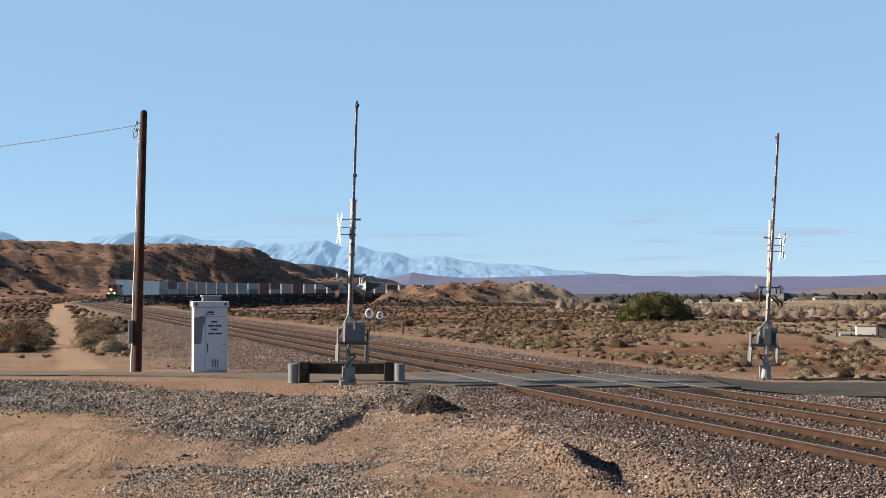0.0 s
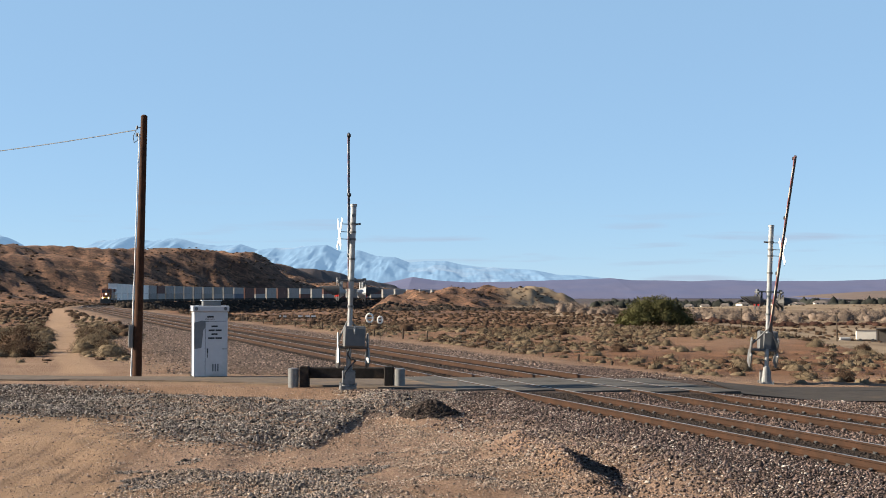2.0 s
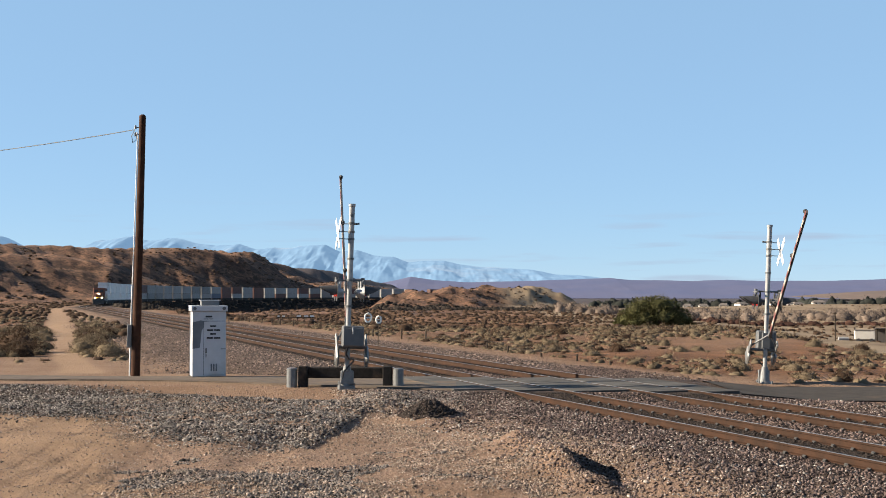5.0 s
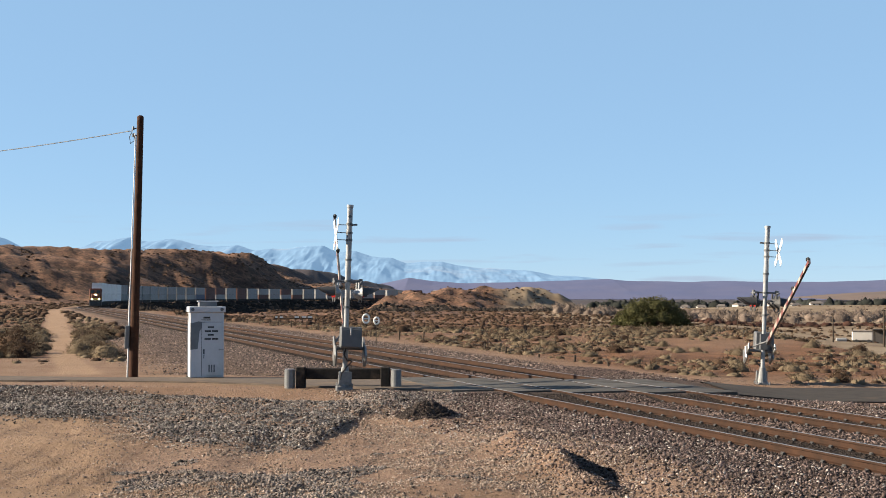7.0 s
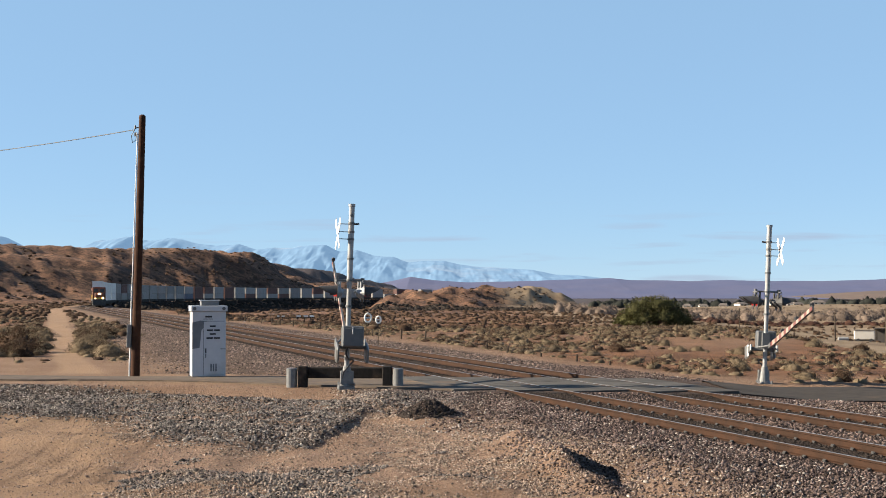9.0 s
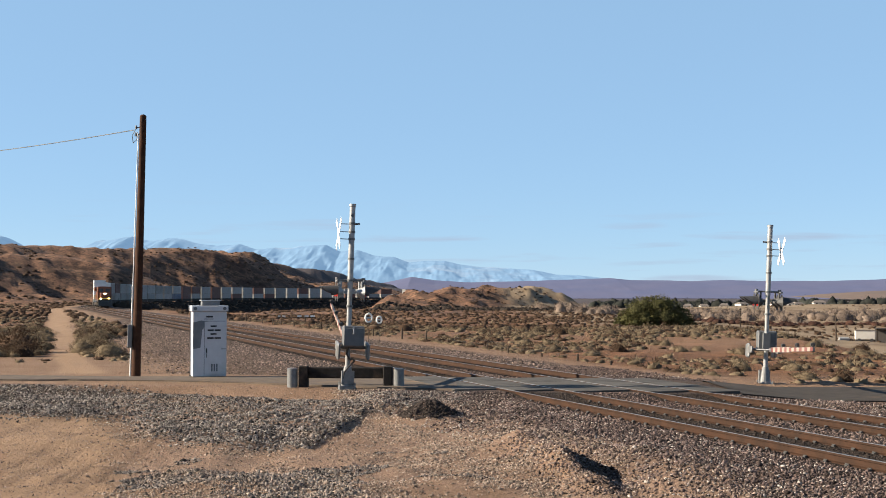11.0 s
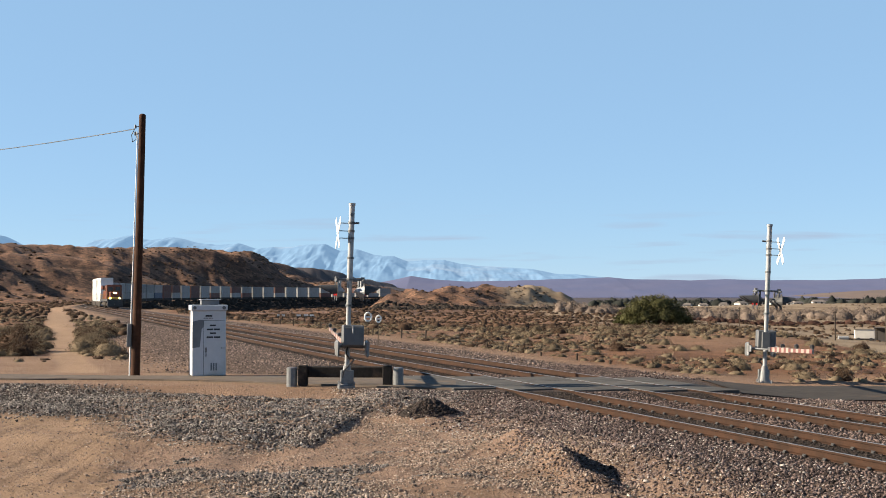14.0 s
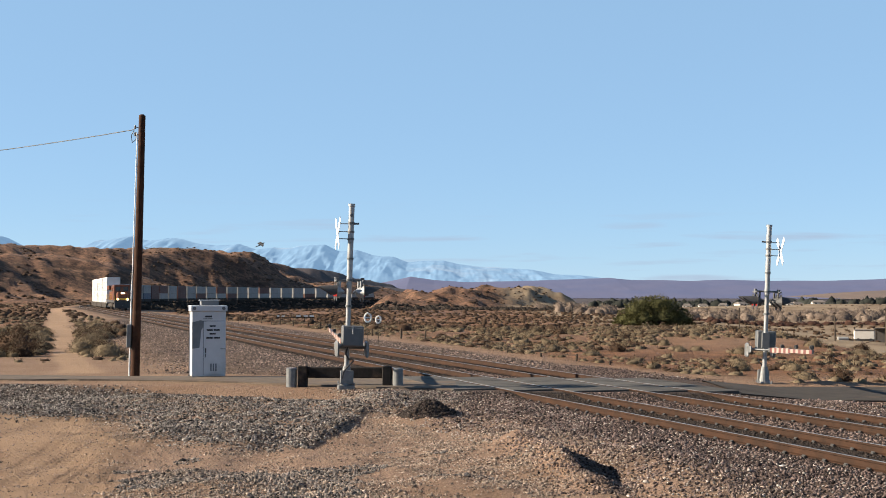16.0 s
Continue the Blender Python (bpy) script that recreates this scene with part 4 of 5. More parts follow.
# ---- bird ----
def make_bird():
    root = thing("bird", pose(-300, 80, 6.2), "black crow gliding past the hill", "bird")
    bm = bmesh.new()
    rod(bm, (-0.20, 0, 0), (0.10, 0, 0.02), 0.03, 0.07, 10)
    rod(bm, (0.10, 0, 0.02), (0.20, 0, 0.03), 0.07, 0.035, 10)
    rod(bm, (0.20, 0, 0.03), (0.27, 0, 0.025), 0.03, 0.006, 8)
    part("body", bm, BIRD, root)
    part("tail", block(bmesh.new(), -0.38, -0.18, -0.05, 0.05, -0.01, 0.012), BIRD, root)
    for side in (-1, 1):
        bm = bmesh.new()
        rows = [(0.12, -0.10, 0.03, 0.02), (0.13, -0.12, 0.25 * side, 0.09), (0.08, -0.10, 0.42 * side, 0.06), (-0.02, -0.06, 0.56 * side, 0.0)]
        rows[0] = (0.12, -0.10, 0.03 * side, 0.02)
        vs = [[bm.verts.new((a, y, z + 0.008)), bm.verts.new((b, y, z + 0.004)), bm.verts.new((b, y, z - 0.004)), bm.verts.new((a, y, z - 0.008))] for a, b, y, z in rows]
        for p, q in zip(vs, vs[1:]):
            for k in range(4):
                bm.faces.new((p[k], q[k], q[(k + 1) % 4], p[(k + 1) % 4]))
        bm.faces.new(vs[-1])
        part("wing", bm, BIRD, root)
    return root


bird = make_bird()


# ---- far things on the plain ----
def wedge(n, rnd, near, far, side=21.0, lo=None):
    """Random places in the wedge that is seen, evenly over its area."""
    a = np.radians(rnd.uniform(-side if lo is None else lo, side, n))
    q = np.sqrt(rnd.uniform(near * near, far * far, n))
    return q * np.sin(a), q * np.cos(a)


def blade_cloud(rnd, n, rx, rz, blade, up=0.3, core=0.72, rough=0.10):
    """Arrays of thin blades that stand out of a dense lumpy dome, each one a narrow quad."""
    v = rnd.normal(size=(n, 3))
    v /= np.linalg.norm(v, axis=1)[:, None]
    v[:, 2] = np.abs(v[:, 2])
    lump = lambda w: 1 + 0.16 * np.sin(3.1 * w[..., 0] + 7 * seed) * np.cos(2.7 * w[..., 1] - 5 * seed) + 0.12 * np.sin(6.3 * w[..., 1] + 4.1 * w[..., 2] + seed)
    seed = rnd.uniform(0, 6)
    t = rnd.uniform(core, 1.0, n) ** 0.6
    root = v * (t * lump(v))[:, None] * np.array((rx, rx, rz)) * (1 + rough * rnd.normal(size=(n, 1)))
    root[:, 2] = np.maximum(root[:, 2], -0.02)
    way = v + rnd.normal(size=(n, 3)) * 0.55
    way[:, 2] += up
    way /= np.linalg.norm(way, axis=1)[:, None]
    side = np.cross(way, rnd.normal(size=(n, 3)))
    side /= np.linalg.norm(side, axis=1)[:, None]
    long = blade * rnd.uniform(0.4, 1.1, n)[:, None]
    wide = long * 0.17
    verts = np.stack([root - side * wide, root + side * wide, root + way * long + side * wide * 0.3, root + way * long - side * wide * 0.3], 1).reshape(-1, 3)
    faces = np.arange(len(verts)).reshape(-1, 4)
    # the dome
    a, h = np.meshgrid(np.linspace(0, 2 * math.pi, 11)[:-1], np.radians((-8, 15, 38, 62, 88)))
    w = np.stack([np.cos(a) * np.cos(h), np.sin(a) * np.cos(h), np.sin(h)], -1)
    dome = (w * (0.80 * lump(w) + 0.06 * rnd.normal(size=a.shape))[..., None] * np.array((rx, rx, rz))).reshape(-1, 3)
    i = np.arange(50).reshape(5, 10)
    j = np.roll(i, -1, axis=1)
    quads = np.stack([i[:-1], j[:-1], j[1:], i[1:]], -1).reshape(-1, 4) + len(verts)
    return np.concatenate([verts, dome]), np.concatenate([faces, quads])


def bush_mesh(name, seed, n, rx, rz, blade, material, up=0.2):
    rnd = np.random.RandomState(seed)
    v, f = blade_cloud(rnd, n, rx, rz, blade, up)
    return fast_mesh(name, v, f, material)


def clump_field(name, places, sizes, blades, blade, tall, material, label, category, seed):
    """Many small clumps of blades joined into one piece of stuff."""
    rnd = np.random.RandomState(seed)
    forms = [blade_cloud(rnd, blades, 1.0, tall, blade, 0.25) for _ in range(8)]
    x, y = places
    z = ground_z(x, y)
    vs, fs, at = [], [], 0
    for k in range(len(x)):
        v, f = forms[k % 8]
        a = rnd.uniform(0, 6.28)
        c, s = math.cos(a) * sizes[k], math.sin(a) * sizes[k]
        w = np.stack([v[:, 0] * c - v[:, 1] * s + x[k], v[:, 0] * s + v[:, 1] * c + y[k], v[:, 2] * sizes[k] * rnd.uniform(0.8, 1.25) + z[k]], 1)
        vs.append(w)
        fs.append(f + at)
        at += len(w)
    me = fast_mesh(name, np.concatenate(vs), np.concatenate(fs), material)
    return tagged(new(name, me), label, category, kind="stuff")


def keep(x, y, chance, rnd):
    ok = rnd.uniform(0, 1, len(x)) < chance
    return x[ok], y[ok]


def make_scrub():
    rnd = np.random.RandomState(11)
    # single bushes beside the tracks
    sage = [bush_mesh("bush", 20 + k, 1100, 0.66, 0.50, 0.075, SAGE) for k in range(4)]
    brown = [bush_mesh("bush", 40 + k, 1100, 0.68, 0.55, 0.09, BROWNBUSH, 0.4) for k in range(3)]
    x, y = wedge(2600, rnd, 47, 105)
    d = left_of_track(x, y)
    lane = dirt_road_mask(x, y)
    sparse = 0.5 + 1.2 * fractal(x, y, 9, 2)
    chance = np.where((d > 13.0 - 5.0 * step(y, 75, 120)) & (y > 64), 0.8 * step(lane, 0.3, 0.02), np.where(d < -8.5, np.clip(0.06 + 0.14 * sparse, 0, 1) * np.where(x > 8, 0.45, 1.0), 0.0)) * (np.abs(y - road_centre(x)) > 5.5)
    x, y = keep(x, y, chance, rnd)
    many = [0, 0]
    for k in range(len(x)):
        left = x[k] < -8
        if (left and many[0] >= 190) or (not left and many[1] >= 130):
            continue
        many[0 if left else 1] += 1
        dark = rnd.uniform() < (0.25 if x[k] < 0 else 0.22)
        me = (brown if dark else sage)[rnd.randint(3)]
        size = rnd.uniform(0.55, 1.25) * (1.1 if x[k] < -8 else 0.68)
        ob = new("bush", me)
        ob.matrix_basis = pose(x[k], y[k], ground_at(x[k], y[k]) - 0.03, 0, 0, rnd.uniform(0, 360)) @ Matrix.Diagonal((size, size, size * rnd.uniform(0.75, 1.2), 1))
        tagged(ob, "dry brown desert bush on sandy ground" if dark else "pale grey-tan sagebrush on sandy ground", "bush", "desert bushes")
    ob = new("bush", brown[0])
    ob.matrix_basis = pose(-23.6, 69.0, ground_at(-23.6, 69.0) - 0.05) @ Matrix.Diagonal((2.3, 2.0, 2.1, 1))
    tagged(ob, "large rounded brown bush beside the dirt track", "bush", "desert bushes")
    # low tufts of dry grass
    x, y = wedge(30000, rnd, 46, 160)
    d = left_of_track(x, y)
    x, y = keep(x, y, (((d > 12.5 - 4.5 * step(y, 75, 120)) & (y > 58)) | (d < -6.5)) * (np.abs(y - road_centre(x)) > 4.5) * np.clip(0.4 + 1.5 * fractal(x, y, 7, 3), 0.03, 1) * (dirt_road_mask(x, y) < 0.1), rnd)
    half = rnd.uniform(0, 1, len(x)) < 0.68
    clump_field("dry_grass", (x[half], y[half]), rnd.uniform(0.10, 0.36, half.sum()), 14, 0.5, 0.5, SAGE, "low dry grass tufts on the sand", "grass", 9)
    clump_field("low_weeds", (x[~half], y[~half]), rnd.uniform(0.12, 0.40, (~half).sum()), 14, 0.5, 0.45, BROWNBUSH, "low brown weeds on the sand", "weeds", 10)
    # the rest of the scrub
    x, y = wedge(9000, rnd, 95, 430)
    d = left_of_track(x, y)
    lane = dirt_road_mask(x, y)
    chance = np.where(d > 8.2, 0.95 * (lane < 0.2), np.where(d < -9, np.clip(0.9 + fractal(x, y, 30, 2), 0.1, 1) * np.where(((x > 24) & (y < 210)) | (x > 62), 0.08, 1), 0))
    x, y = keep(x, y, chance, rnd)
    d0 = left_of_track(x, y)
    half = rnd.uniform(0, 1, len(x)) < np.where((y < 170) & (d0 < 0), 0.62, np.where(y < 170, 0.3, 0.8))
    clump_field("scrub", (x[~half], y[~half]), rnd.uniform(0.22, 0.6, (~half).sum()), 30, 0.2, 0.6, SAGE, "pale dry sagebrush covering the flat", "scrub", 1)
    clump_field("scrub", (x[half], y[half]), rnd.uniform(0.35, 0.85, half.sum()), 24, 0.2, 0.65, BROWNBUSH, "brown creosote scrub covering the flat", "scrub", 2)
    x, y = wedge(15000, rnd, 380, 1050, 22, -23)
    d = left_of_track(x, y)
    chance = np.where(d > 14, np.clip(0.6 + 1.2 * fractal(x, y, 60, 3), 0.05, 1), np.where(d < -16, np.where(x < 70, 0.75, 0.1) * (-d < 260), 0))
    x, y = keep(x, y, chance, rnd)
    clump_field("hill_scrub", (x, y), rnd.uniform(0.5, 1.4, len(x)), 4, 0.4, 0.5, BROWNBUSH, "dark scrub dotted over the eroded hill", "scrub", 3)


make_scrub()


def make_thickets():
    rnd = np.random.RandomState(21)
    n = 300
    x = rnd.uniform(48, 300, n)
    y = rnd.uniform(480, 640, n)
    clump_field("bare_trees", (x, y), rnd.uniform(2.4, 4.2, n), 260, 0.2, 0.95, BARETREE, "grey-tan leafless willow thicket in the valley", "trees", 4)
    n = 380
    x = rnd.uniform(60, 280, n)
    y = rnd.uniform(405, 440, n)
    clump_field("low_brush", (x, y), rnd.uniform(1.3, 2.4, n), 30, 0.25, 0.6, REDBRUSH, "low red-brown brush along the wash", "brush", 5)
    # clumps laid over the bank and knoll foot to darken them like shade
    s_at = rnd.uniform(318, 790, 2600)
    d_at = rnd.uniform(-22, -4.2, 2600)
    spot = np.array([track_point(a, b)[:2] for a, b in zip(s_at, d_at)])
    clump_field("bank_brush", (spot[:, 0], spot[:, 1]), rnd.uniform(0.7, 1.6, 2600), 12, 0.3, 0.8, SHADEBRUSH, "brush along the foot of the railway bank, darkened for its shade", "brush", 12)
    n = 900
    x, y = rnd.uniform(-34, 82, n), rnd.uniform(560, 640, n)
    clump_field("bank_brush", (x, y), rnd.uniform(0.8, 2.0, n), 12, 0.3, 0.7, SHADEBRUSH, "brush at the foot of the knolls, darkened for shade", "brush", 14)
    n = 300
    x = rnd.uniform(60, 260, n)
    y = rnd.uniform(250, 430, n)
    clump_field("flat_scrub", (x, y), rnd.uniform(0.4, 1.2, n), 16, 0.42, 0.6, BROWNBUSH, "scattered scrub on the pale flats", "scrub", 6)
    n = 420
    x = rnd.uniform(120, 430, n)
    y = rnd.uniform(930, 1060, n)
    clump_field("green_trees", (x, y), rnd.uniform(3.0, 6.4, n), 60, 0.12, 1.05, DARKLEAF, "dark green trees round the far houses", "trees", 7)


make_thickets()


def make_tree(x, y):
    root = thing("tree", pose(x, y, ground_at(x, y)), "broad olive-green evergreen tree standing behind a sandy rise", "tree")
    rnd = np.random.RandomState(31)
    bm = bmesh.new()
    for k in range(7):
        a, r = k * 0.95, rnd.uniform(1.0, 2.4)
        mid = (math.cos(a) * r * 0.4, math.sin(a) * r * 0.3, 1.0)
        rod(bm, (math.cos(a) * 0.1, math.sin(a) * 0.1, -0.2), mid, 0.13, 0.09, 7)
        rod(bm, mid, (math.cos(a) * r, math.sin(a) * r * 0.7, 2.1), 0.09, 0.03, 6)
    part("trunk", bm, TWIG, root)
    lobes = [(-2.6, 0, 1.0, 1.1, 1.5), (-1.7, -0.5, 1.7, 1.2, 1.2), (-0.7, 0.2, 2.2, 1.3, 1.1), (0.5, -0.3, 2.3, 1.3, 1.05), (1.6, 0.2, 1.8, 1.3, 1.2),
             (2.6, -0.2, 1.2, 1.1, 1.3), (-3.1, 0.2, 0.6, 0.7, 0.9), (3.2, 0.1, 0.6, 0.75, 0.9), (0.9, -0.9, 1.2, 1.3, 1.2), (-0.9, -0.9, 1.1, 1.3, 1.2), (2.1, -0.8, 0.8, 1.0, 1.1), (-2.0, -0.7, 0.8, 1.0, 1.0)]
    vs, fs, at = [], [], 0
    n = 1300
    for lx, ly, lz, r, h in lobes:
        v = rnd.normal(size=(n, 3))
        v /= np.linalg.norm(v, axis=1)[:, None]
        lump = 1 + 0.14 * np.sin(5 * v[:, 0] + lx) * np.cos(4 * v[:, 1] + ly) + 0.1 * np.sin(8 * v[:, 2] + lz)
        p = v * np.array((r, r, r * 0.8)) * (rnd.uniform(0.72, 1.04, n) * lump)[:, None] + np.array((lx, ly, lz))
        p[:, 2] = np.maximum(p[:, 2], 0.05)
        way = v + rnd.normal(size=(n, 3)) * 0.6
        way /= np.linalg.norm(way, axis=1)[:, None]
        side = np.cross(way, rnd.normal(size=(n, 3)))
        side /= np.linalg.norm(side, axis=1)[:, None]
        q = np.stack([p - side * 0.035, p + side * 0.035, p + way * 0.13 + side * 0.025, p + way * 0.13 - side * 0.025], 1).reshape(-1, 3)
        vs.append(q)
        fs.append(np.arange(len(q)).reshape(-1, 4) + at)
        at += len(q)
        dome, quads = blade_cloud(rnd, 1, r * 0.92, r * 0.72, 0.1)
        vs.append(dome + np.array((lx, ly, lz - 0.1)))
        fs.append(quads + at)
        at += len(dome)
    me = fast_mesh("crown", np.concatenate(vs), np.concatenate(fs), GREENLEAF)
    again("crown", me, root, Matrix.Diagonal((0.90, 0.90, 0.92, 1)))


make_tree(18.4, 110.0)


def make_houses():
    rnd = random.Random(8)
    for k in range(9):
        x, y = 180 + 11.5 * k + rnd.uniform(-3, 3), 905 + rnd.uniform(-10, 10)
        w, h = rnd.uniform(2.6, 4.6), rnd.uniform(2.2, 2.8)
        root = thing("house", pose(x, y, ground_at(x, y), 0, 0, rnd.uniform(-25, 25)), "small pale house among dark trees far off", "house", "far houses")
        part("wall", block(bmesh.new(), -w, w, -4, 4, -0.5, h), HOUSEWALL, root)
        bm = bmesh.new()
        vs = [bm.verts.new(p) for p in ((-w - 0.4, -4.5, h), (w + 0.4, -4.5, h), (w + 0.4, 4.5, h), (-w - 0.4, 4.5, h), (-w * 0.7, 0, h + 1.5), (w * 0.7, 0, h + 1.5))]
        for f in ((0, 1, 5, 4), (1, 2, 5), (2, 3, 4, 5), (3, 0, 4), (3, 2, 1, 0)):
            bm.faces.new([vs[i] for i in f])
        part("roof", bm, HOUSEROOF, root)
        for wx in (-w * 0.5, w * 0.45):
            part("window", block(bmesh.new(), wx - 0.6, wx + 0.6, -4.05, -4.0, 1.0, 2.1), GLASSDARK, root)


make_houses()


def make_valley_things():
    # trailer and its sheds on the flats
    x, y = 84.0, 250.0
    root = thing("trailer", pose(x, y, ground_at(x, y), 0, 0, -14), "small pale box trailer parked on the pale flats", "trailer")
    part("body", block(bmesh.new(), -1.9, 1.9, -1.2, 1.2, 0.55, 2.3, bevel=0.08), HOUSEWALL, root)
    part("roof", block(bmesh.new(), -2.0, 2.0, -1.3, 1.3, 2.3, 2.45, bevel=0.03), HOUSEROOF, root)
    for wx in (-1.2, 1.2):
        part("wheel", rod(bmesh.new(), (wx, -1.25, 0.38), (wx, -1.05, 0.38), 0.38, 0.38, 14), BLACK, root)
    part("skirt", block(bmesh.new(), -1.8, 1.8, -1.1, 1.1, 0.25, 0.55), GRIME, root)
    x, y = 88.6, 251.0
    root = thing("shed", pose(x, y, ground_at(x, y), 0, 0, -8), "dark open-fronted shed beside the trailer", "shed")
    part("wall", block(bmesh.new(), -2.0, 2.0, 0.9, 1.1, -0.2, 2.7), HOUSEROOF, root)
    part("roof", block(bmesh.new(), -2.2, 2.2, -1.5, 1.3, 2.7, 2.85), GRIME, root)
    for wx in (-1.9, 1.9):
        part("post", block(bmesh.new(), wx - 0.07, wx + 0.07, -1.4, -1.26, -0.2, 2.7), POSTWOOD, root)
    x, y = 79.8, 250.0
    root = thing("water_tank", pose(x, y, ground_at(x, y)), "low white tank lying on the flats", "tank")
    part("shell", rod(bmesh.new(), (-1.0, 0, 0.4), (1.0, 0, 0.4), 0.4, 0.4, 16), CARGO["white"], root)
    # wooden poles that carry the far line
    for x, y, tall in ((68.5, 219.0, 5.1), (71.0, 300.0, 4.9), (70.0, 198.0, 6.0), (88.0, 268.0, 2.8)):
        root = thing("wooden_post", pose(x, y, ground_at(x, y)), "slim weathered wooden post on the flats", "post", "posts on the flats")
        part("post", rod(bmesh.new(), (0, 0, -0.4), (0, 0, tall), 0.13, 0.10, 10), POSTWOOD, root)
        part("crosspiece", block(bmesh.new(), -0.3, 0.3, -0.05, 0.05, tall - 0.35, tall - 0.2), POSTWOOD, root)


make_valley_things()


def make_fence():
    root = thing("fence", Matrix(), "old wire fence on dark wooden posts beside the tracks", "fence")
    tops = []
    rnd = random.Random(4)
    form = mesh_of("post", rod(bmesh.new(), (0, 0, -0.3), (0, 0, 0.95), 0.075, 0.065, 9), POSTWOOD)
    s = 56.0
    while s < 215:
        x, y, turn = track_point(s, -6.6 + rnd.uniform(-0.25, 0.25))
        z = ground_at(x, y)
        again("post", form, root, pose(x, y, z, rnd.uniform(-5, 5), rnd.uniform(-5, 5), 0) @ Matrix.Diagonal((0.8, 0.8, rnd.uniform(0.35, 0.8) * (0.5 if s < 80 else 1.0), 1)))
        tops.append((x, y, z))
        s += rnd.uniform(3.0, 7.5)
    for h in (0.25, 0.45):
        part("wire", cable(bmesh.new(), [(x, y, z + h) for x, y, z in tops], 0.007, 4), GRIME, root)
    # white boards farther along the fence
    root = thing("white_rail_gate", pose(-20.0, 170.0, ground_at(-20.0, 170.0)), "low white board gate in the fence", "gate")
    for k, (a, b) in enumerate(((-2.5, -2.2), (-1.9, -1.5), (0.1, 0.7), (1.1, 1.7), (1.9, 2.5))):
        part("board", block(bmesh.new(), a, b, -0.03, 0.03, 1.25, 1.48), WHITE, root)
        part("post", block(bmesh.new(), a + 0.05, a + 0.15, 0.035, 0.13, -0.3, 1.4), POSTWOOD, root)
    part("rail", block(bmesh.new(), -2.5, 2.5, 0.035, 0.07, 1.1, 1.2), POSTWOOD, root)


make_fence()


def make_markers():
    """Two white ring-shaped marker boards behind the near mast."""
    for x, y, r, zc in ((-4.5, 75.0, 0.26, 0.33), (-3.9, 75.6, 0.20, 0.2)):
        z = ground_at(x, y)
        root = thing("ring_marker", pose(x, y, z), "white ring-shaped trackside marker on a thin post", "marker", "ring markers")
        rise = 1.62 + zc - 0.33 - (z + 0.2)
        bm = bmesh.new()
        pts = [(math.cos(a) * r * 0.75, 0, rise + math.sin(a) * r) for a in np.linspace(0, 2 * math.pi, 19)]
        cable(bm, pts, 0.055, 8)
        part("ring", bm, WHITE, root)
        part("crossbar", rod(bmesh.new(), (-r * 0.6, 0, rise), (r * 0.6, 0, rise), 0.04, 0.04, 8), WHITE, root)
        part("post", rod(bmesh.new(), (0, 0.03, -0.3), (0, 0.03, rise - r), 0.016, 0.016, 8), POSTWOOD, root)


make_markers()


# ---- loose stone ----
def stone_field(name, x, y, lo, hi, sink, material, label, seed):
    rnd = np.random.RandomState(seed)
    n = len(x)
    z = ground_z(x, y)
    size = rnd.uniform(lo, hi, n) * np.where(rnd.uniform(0, 1, n) > 0.96, 1.7, 1.0)
    base = np.array([(1, 0, 0), (-1, 0, 0), (0, 1, 0), (0, -1, 0), (0, 0, 1), (0, 0, -1)], float)
    a = rnd.uniform(0, 2 * math.pi, n)
    form = base[None] * rnd.uniform(0.6, 1.3, (n, 6, 1)) + rnd.normal(size=(n, 6, 3)) * 0.28
    c, s = np.cos(a)[:, None], np.sin(a)[:, None]
    v = np.stack([form[..., 0] * c - form[..., 1] * s, form[..., 0] * s + form[..., 1] * c, form[..., 2] * 0.68], -1) * size[:, None, None]
    v += np.stack([x, y, z + size * sink], -1)[:, None, :]
    tri = np.array([(0, 2, 4), (2, 1, 4), (1, 3, 4), (3, 0, 4), (2, 0, 5), (1, 2, 5), (3, 1, 5), (0, 3, 5)])
    f = (tri[None] + 6 * np.arange(n)[:, None, None]).reshape(-1, 3)
    me = fast_mesh(name, v.reshape(-1, 3), f, material)
    tagged(new(name, me), label, "stones", kind="stuff")


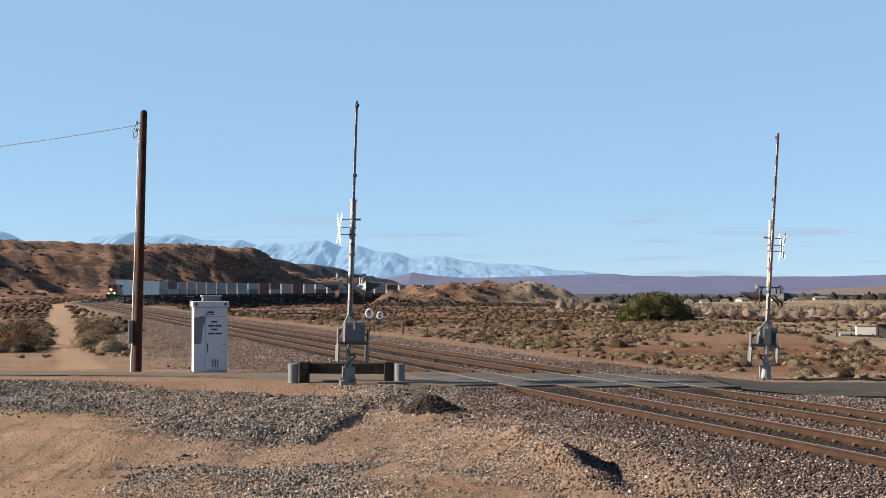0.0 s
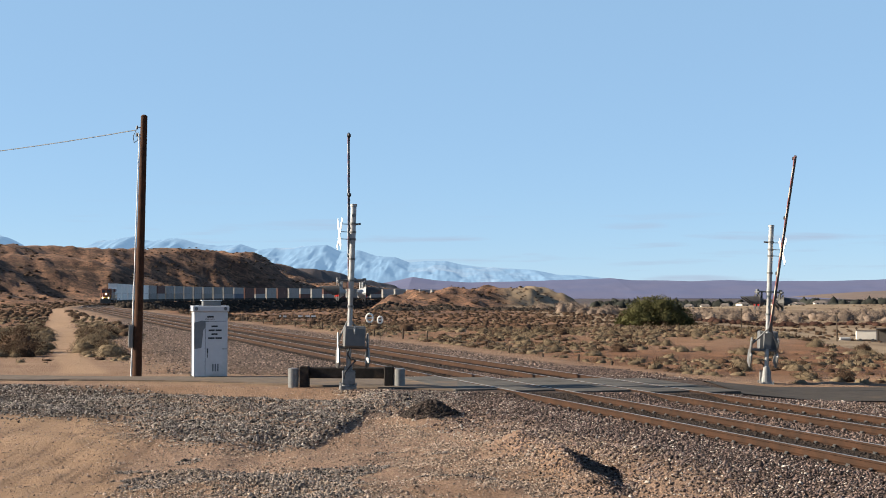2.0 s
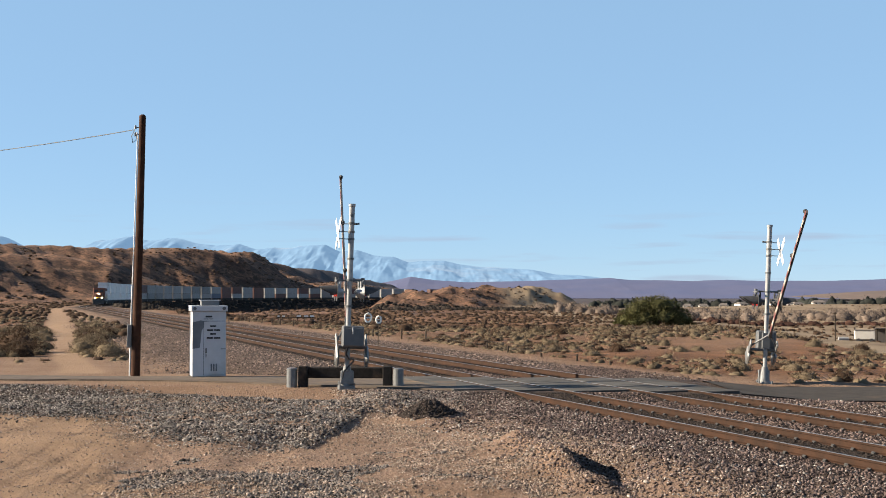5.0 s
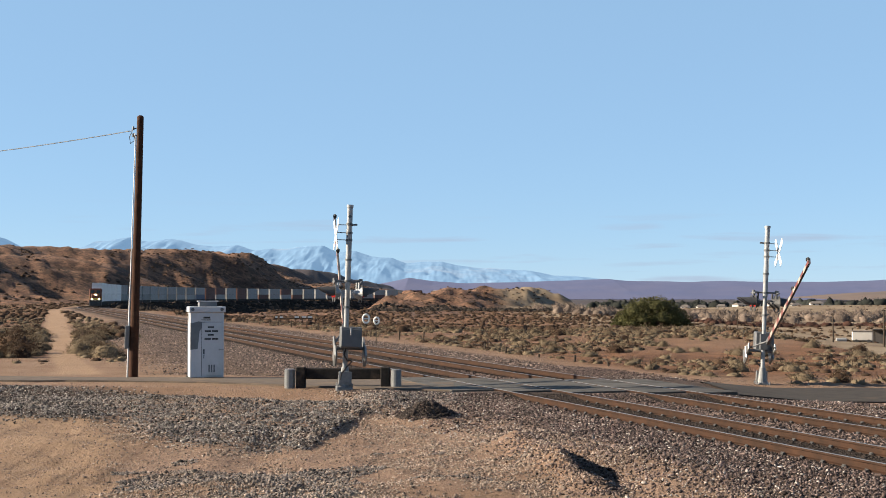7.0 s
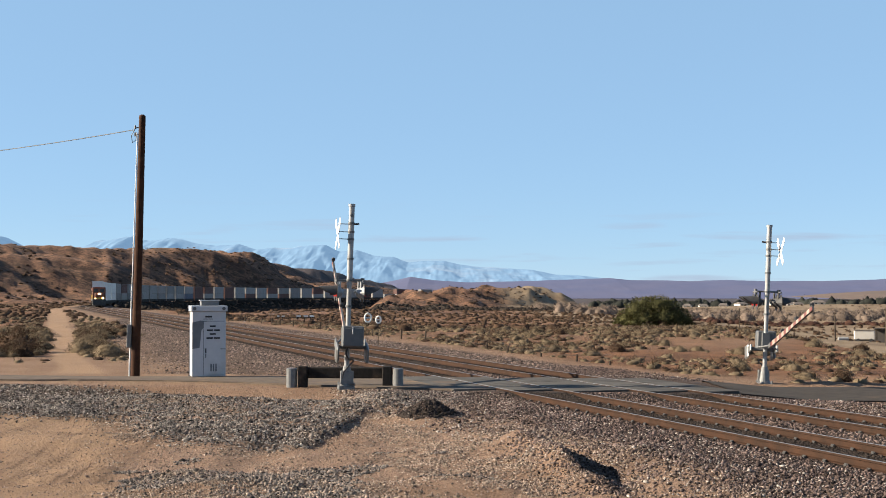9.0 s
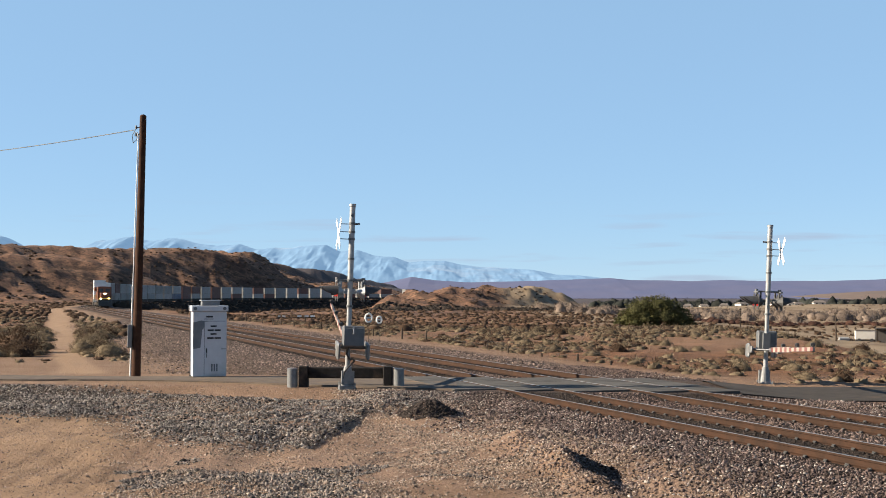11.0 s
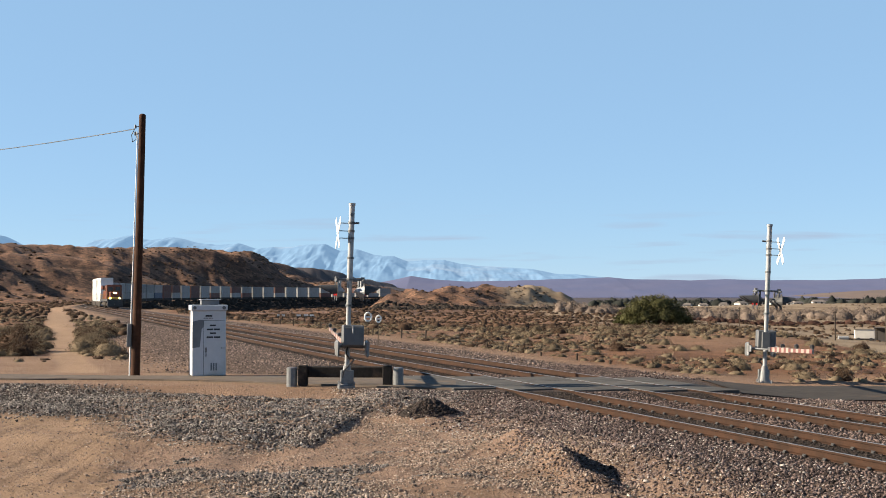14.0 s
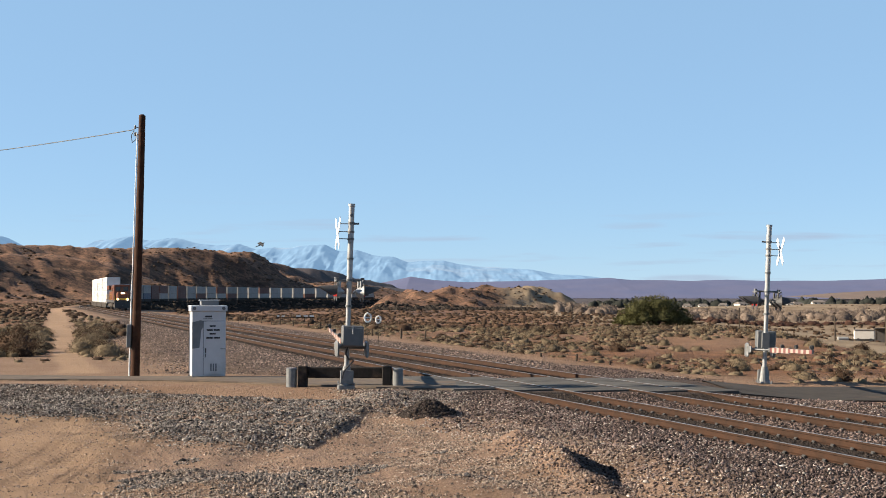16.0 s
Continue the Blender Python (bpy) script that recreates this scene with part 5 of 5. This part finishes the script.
def make_stones():
    rnd = np.random.RandomState(3)
    s = rnd.uniform(14, 54, 140000)
    d = rnd.uniform(-5.2, 9.6, 140000)
    x, y = P0[0] + U[0] * s - RIGHT[0] * d, P0[1] + U[1] * s - RIGHT[1] * d
    rail = np.min(np.abs(d[:, None] - np.array((-0.755, 0.755, GAP - 0.755, GAP + 0.755))), axis=1)
    edge = step(d + 1.4 * fractal(x, y, 2.5, 3), 9.4, 7.2) * step(d, -5.2, -3.6)
    ok = (rail > 0.085) & (np.abs(y - road_centre(x)) > 3.05) & (rnd.uniform(0, 1, len(x)) < edge) & (np.abs(x / y) < 0.38)
    inside = np.minimum(np.abs(d), np.abs(d - GAP)) < 0.95
    a, b = ok & ~inside, ok & inside
    stone_field("ballast", x[a], y[a], 0.017, 0.036, 0.36, BALLAST, "reddish-grey crushed stone round the rails", 1)
    stone_field("ballast_between_rails", x[b], y[b], 0.017, 0.034, 0.0, TRACKSTONE, "dark oily crushed stone between the rails", 6)
    x, y = rnd.uniform(-18, 1.2, 85000), rnd.uniform(25.5, 43.5, 85000)
    ok = (rnd.uniform(0, 1, len(x)) < heap_mask(x, y) ** 1.5) & (np.abs(y - road_centre(x)) > 2.9) & (np.abs(x / y) < 0.38)
    stone_field("stone_spread", x[ok], y[ok], 0.018, 0.040, 0.36, DARKSTONE, "dark grey crushed stone spread over the dirt", 2)
    x, y = rnd.uniform(-9, 6, 170000), rnd.uniform(15.5, 38, 170000)
    d = left_of_track(x, y)
    patch = np.clip(0.36 + 2.2 * fractal(x, y, 2.2, 4), 0.06, 1) * step(x + 0.27 * y, -1.0, 1.4) * (d > 7.0) * (1 - heap_mask(x, y))
    ridge_line = np.exp(-((x + 0.2 - 0.26 * (27 - y)) / 0.35) ** 2)
    ok = rnd.uniform(0, 1, len(x)) < np.maximum(patch, ridge_line * (d > 7.2) * 0.8)
    stone_field("loose_stones", x[ok], y[ok], 0.009, 0.026, 0.38, PALESTONE, "pale loose stones scattered over the dirt", 3)
    a, q = rnd.uniform(0, 6.28, 1300), np.sqrt(rnd.uniform(0, 1, 1300)) * 0.72
    stone_field("stone_pile", -0.4 + q * np.cos(a), 31.4 + q * np.sin(a), 0.025, 0.055, 0.2, TRACKSTONE, "small dark heap of crushed stone on the dirt", 8)
    x, y = rnd.uniform(-14, -1, 17000), rnd.uniform(15.5, 42.5, 17000)
    ok = (np.abs(x / y) < 0.38) & (np.abs(y - road_centre(x)) > 2.6)
    stone_field("gravel_bits", x[ok], y[ok], 0.007, 0.022, 0.2, BANKSTONE, "few pebbles on the packed dirt lot", 5)
    x, y = rnd.uniform(-8, 3, 60000), rnd.uniform(16, 30, 60000)
    ok = (fractal(x, y, 2.4, 3) + 0.25 * fractal(x, y, 0.7, 2) > 0.25) & (x + 0.27 * y > 0.2) & (left_of_track(x, y) > 8.5)
    stone_field("dark_gravel", x[ok], y[ok], 0.014, 0.034, 0.3, DARKSTONE, "grey gravel strewn in patches over the dirt", 15)
    s = rnd.uniform(52, 150, 42000)
    d = rnd.uniform(-4, 14, 42000)
    x, y = P0[0] + U[0] * s - RIGHT[0] * d, P0[1] + U[1] * s - RIGHT[1] * d
    rail = np.min(np.abs(d[:, None] - np.array((-0.755, 0.755, GAP - 0.755, GAP + 0.755))), axis=1)
    ok = (rail > 0.1) & (np.abs(y - road_centre(x)) > 3.4) & (rnd.uniform(0, 1, len(x)) < np.clip(1.5 - s / 130, 0.2, 1) * step(d, 14, 11))
    inside = np.abs(d - GAP / 2) < 3.2
    a, b = ok & ~inside, ok & inside
    stone_field("ballast", x[a], y[a], 0.028, 0.055, 0.15, BANKSTONE, "reddish-grey crushed stone of the bank beyond the road", 4)
    stone_field("ballast_between_rails", x[b], y[b], 0.025, 0.045, 0.0, TRACKSTONE, "dark oily crushed stone between the far rails", 7)
    s = rnd.uniform(14, 48, 14000)
    d = rnd.uniform(-4.6, 9.0, 14000)
    x, y = P0[0] + U[0] * s - RIGHT[0] * d, P0[1] + U[1] * s - RIGHT[1] * d
    ok = (np.abs(y - road_centre(x)) > 3.1) & (np.abs(x / y) < 0.38) & (np.abs(d - GAP / 2) > 2.9)
    stone_field("pale_stones", x[ok], y[ok], 0.014, 0.03, 0.45, WHITESTONE, "pale chipped stones among the ballast", 12)
    x, y = rnd.uniform(-19, 0, 11000), rnd.uniform(25.5, 43, 11000)
    ok = (rnd.uniform(0, 1, len(x)) < heap_mask(x, y)) & (np.abs(y - road_centre(x)) > 2.9) & (np.abs(x / y) < 0.38)
    stone_field("pale_stones", x[ok], y[ok], 0.014, 0.032, 0.5, WHITESTONE, "pale chipped stones in the dark spread", 13)
    t = rnd.uniform(-1, 1, 2600)
    x, y = 2.15 - 0.52 * t + rnd.normal(size=2600) * 0.3, 22.4 + 2.6 * t
    stone_field("ridge_stones", x, y, 0.012, 0.036, 0.2, BALLAST, "pale stones along a low soil ridge", 11)


make_stones()


# ---- what moves ----
def motions():
    for arm, rows in ((arm_near, LEFT_ARM), (arm_far, RIGHT_ARM)):
        walk(arm, [(t, pose(0, -0.02, 1.2, a, 0, 0)) for t, a in rows])
    for unit, behind, long in train:
        rows = []
        for t in range(17):
            s = TRAIN_END + SPEED * (16 - t) + behind
            x, y, turn = track_point(s + long / 2)
            p = pose(x, y, 0.003, 0, 0, turn + 180)
            rows.append((float(t), p @ Matrix.Translation((0, long / 2, 0))))
        walk(unit, rows)
    # the crow crosses at one steady pace
    rows = []
    for t in (0.0, 14.0, 15.0, 15.6, 15.7, 15.8, 15.9, 16.0):
        rows.append((t, pose(-11.5 + 14.6 * (t - 16.0), 79.0, 5.95 + 0.9 * (t - 16.0) * (1 if t > 14 else 0.2), 14, -24, 20)))
    walk(bird, rows)


motions()
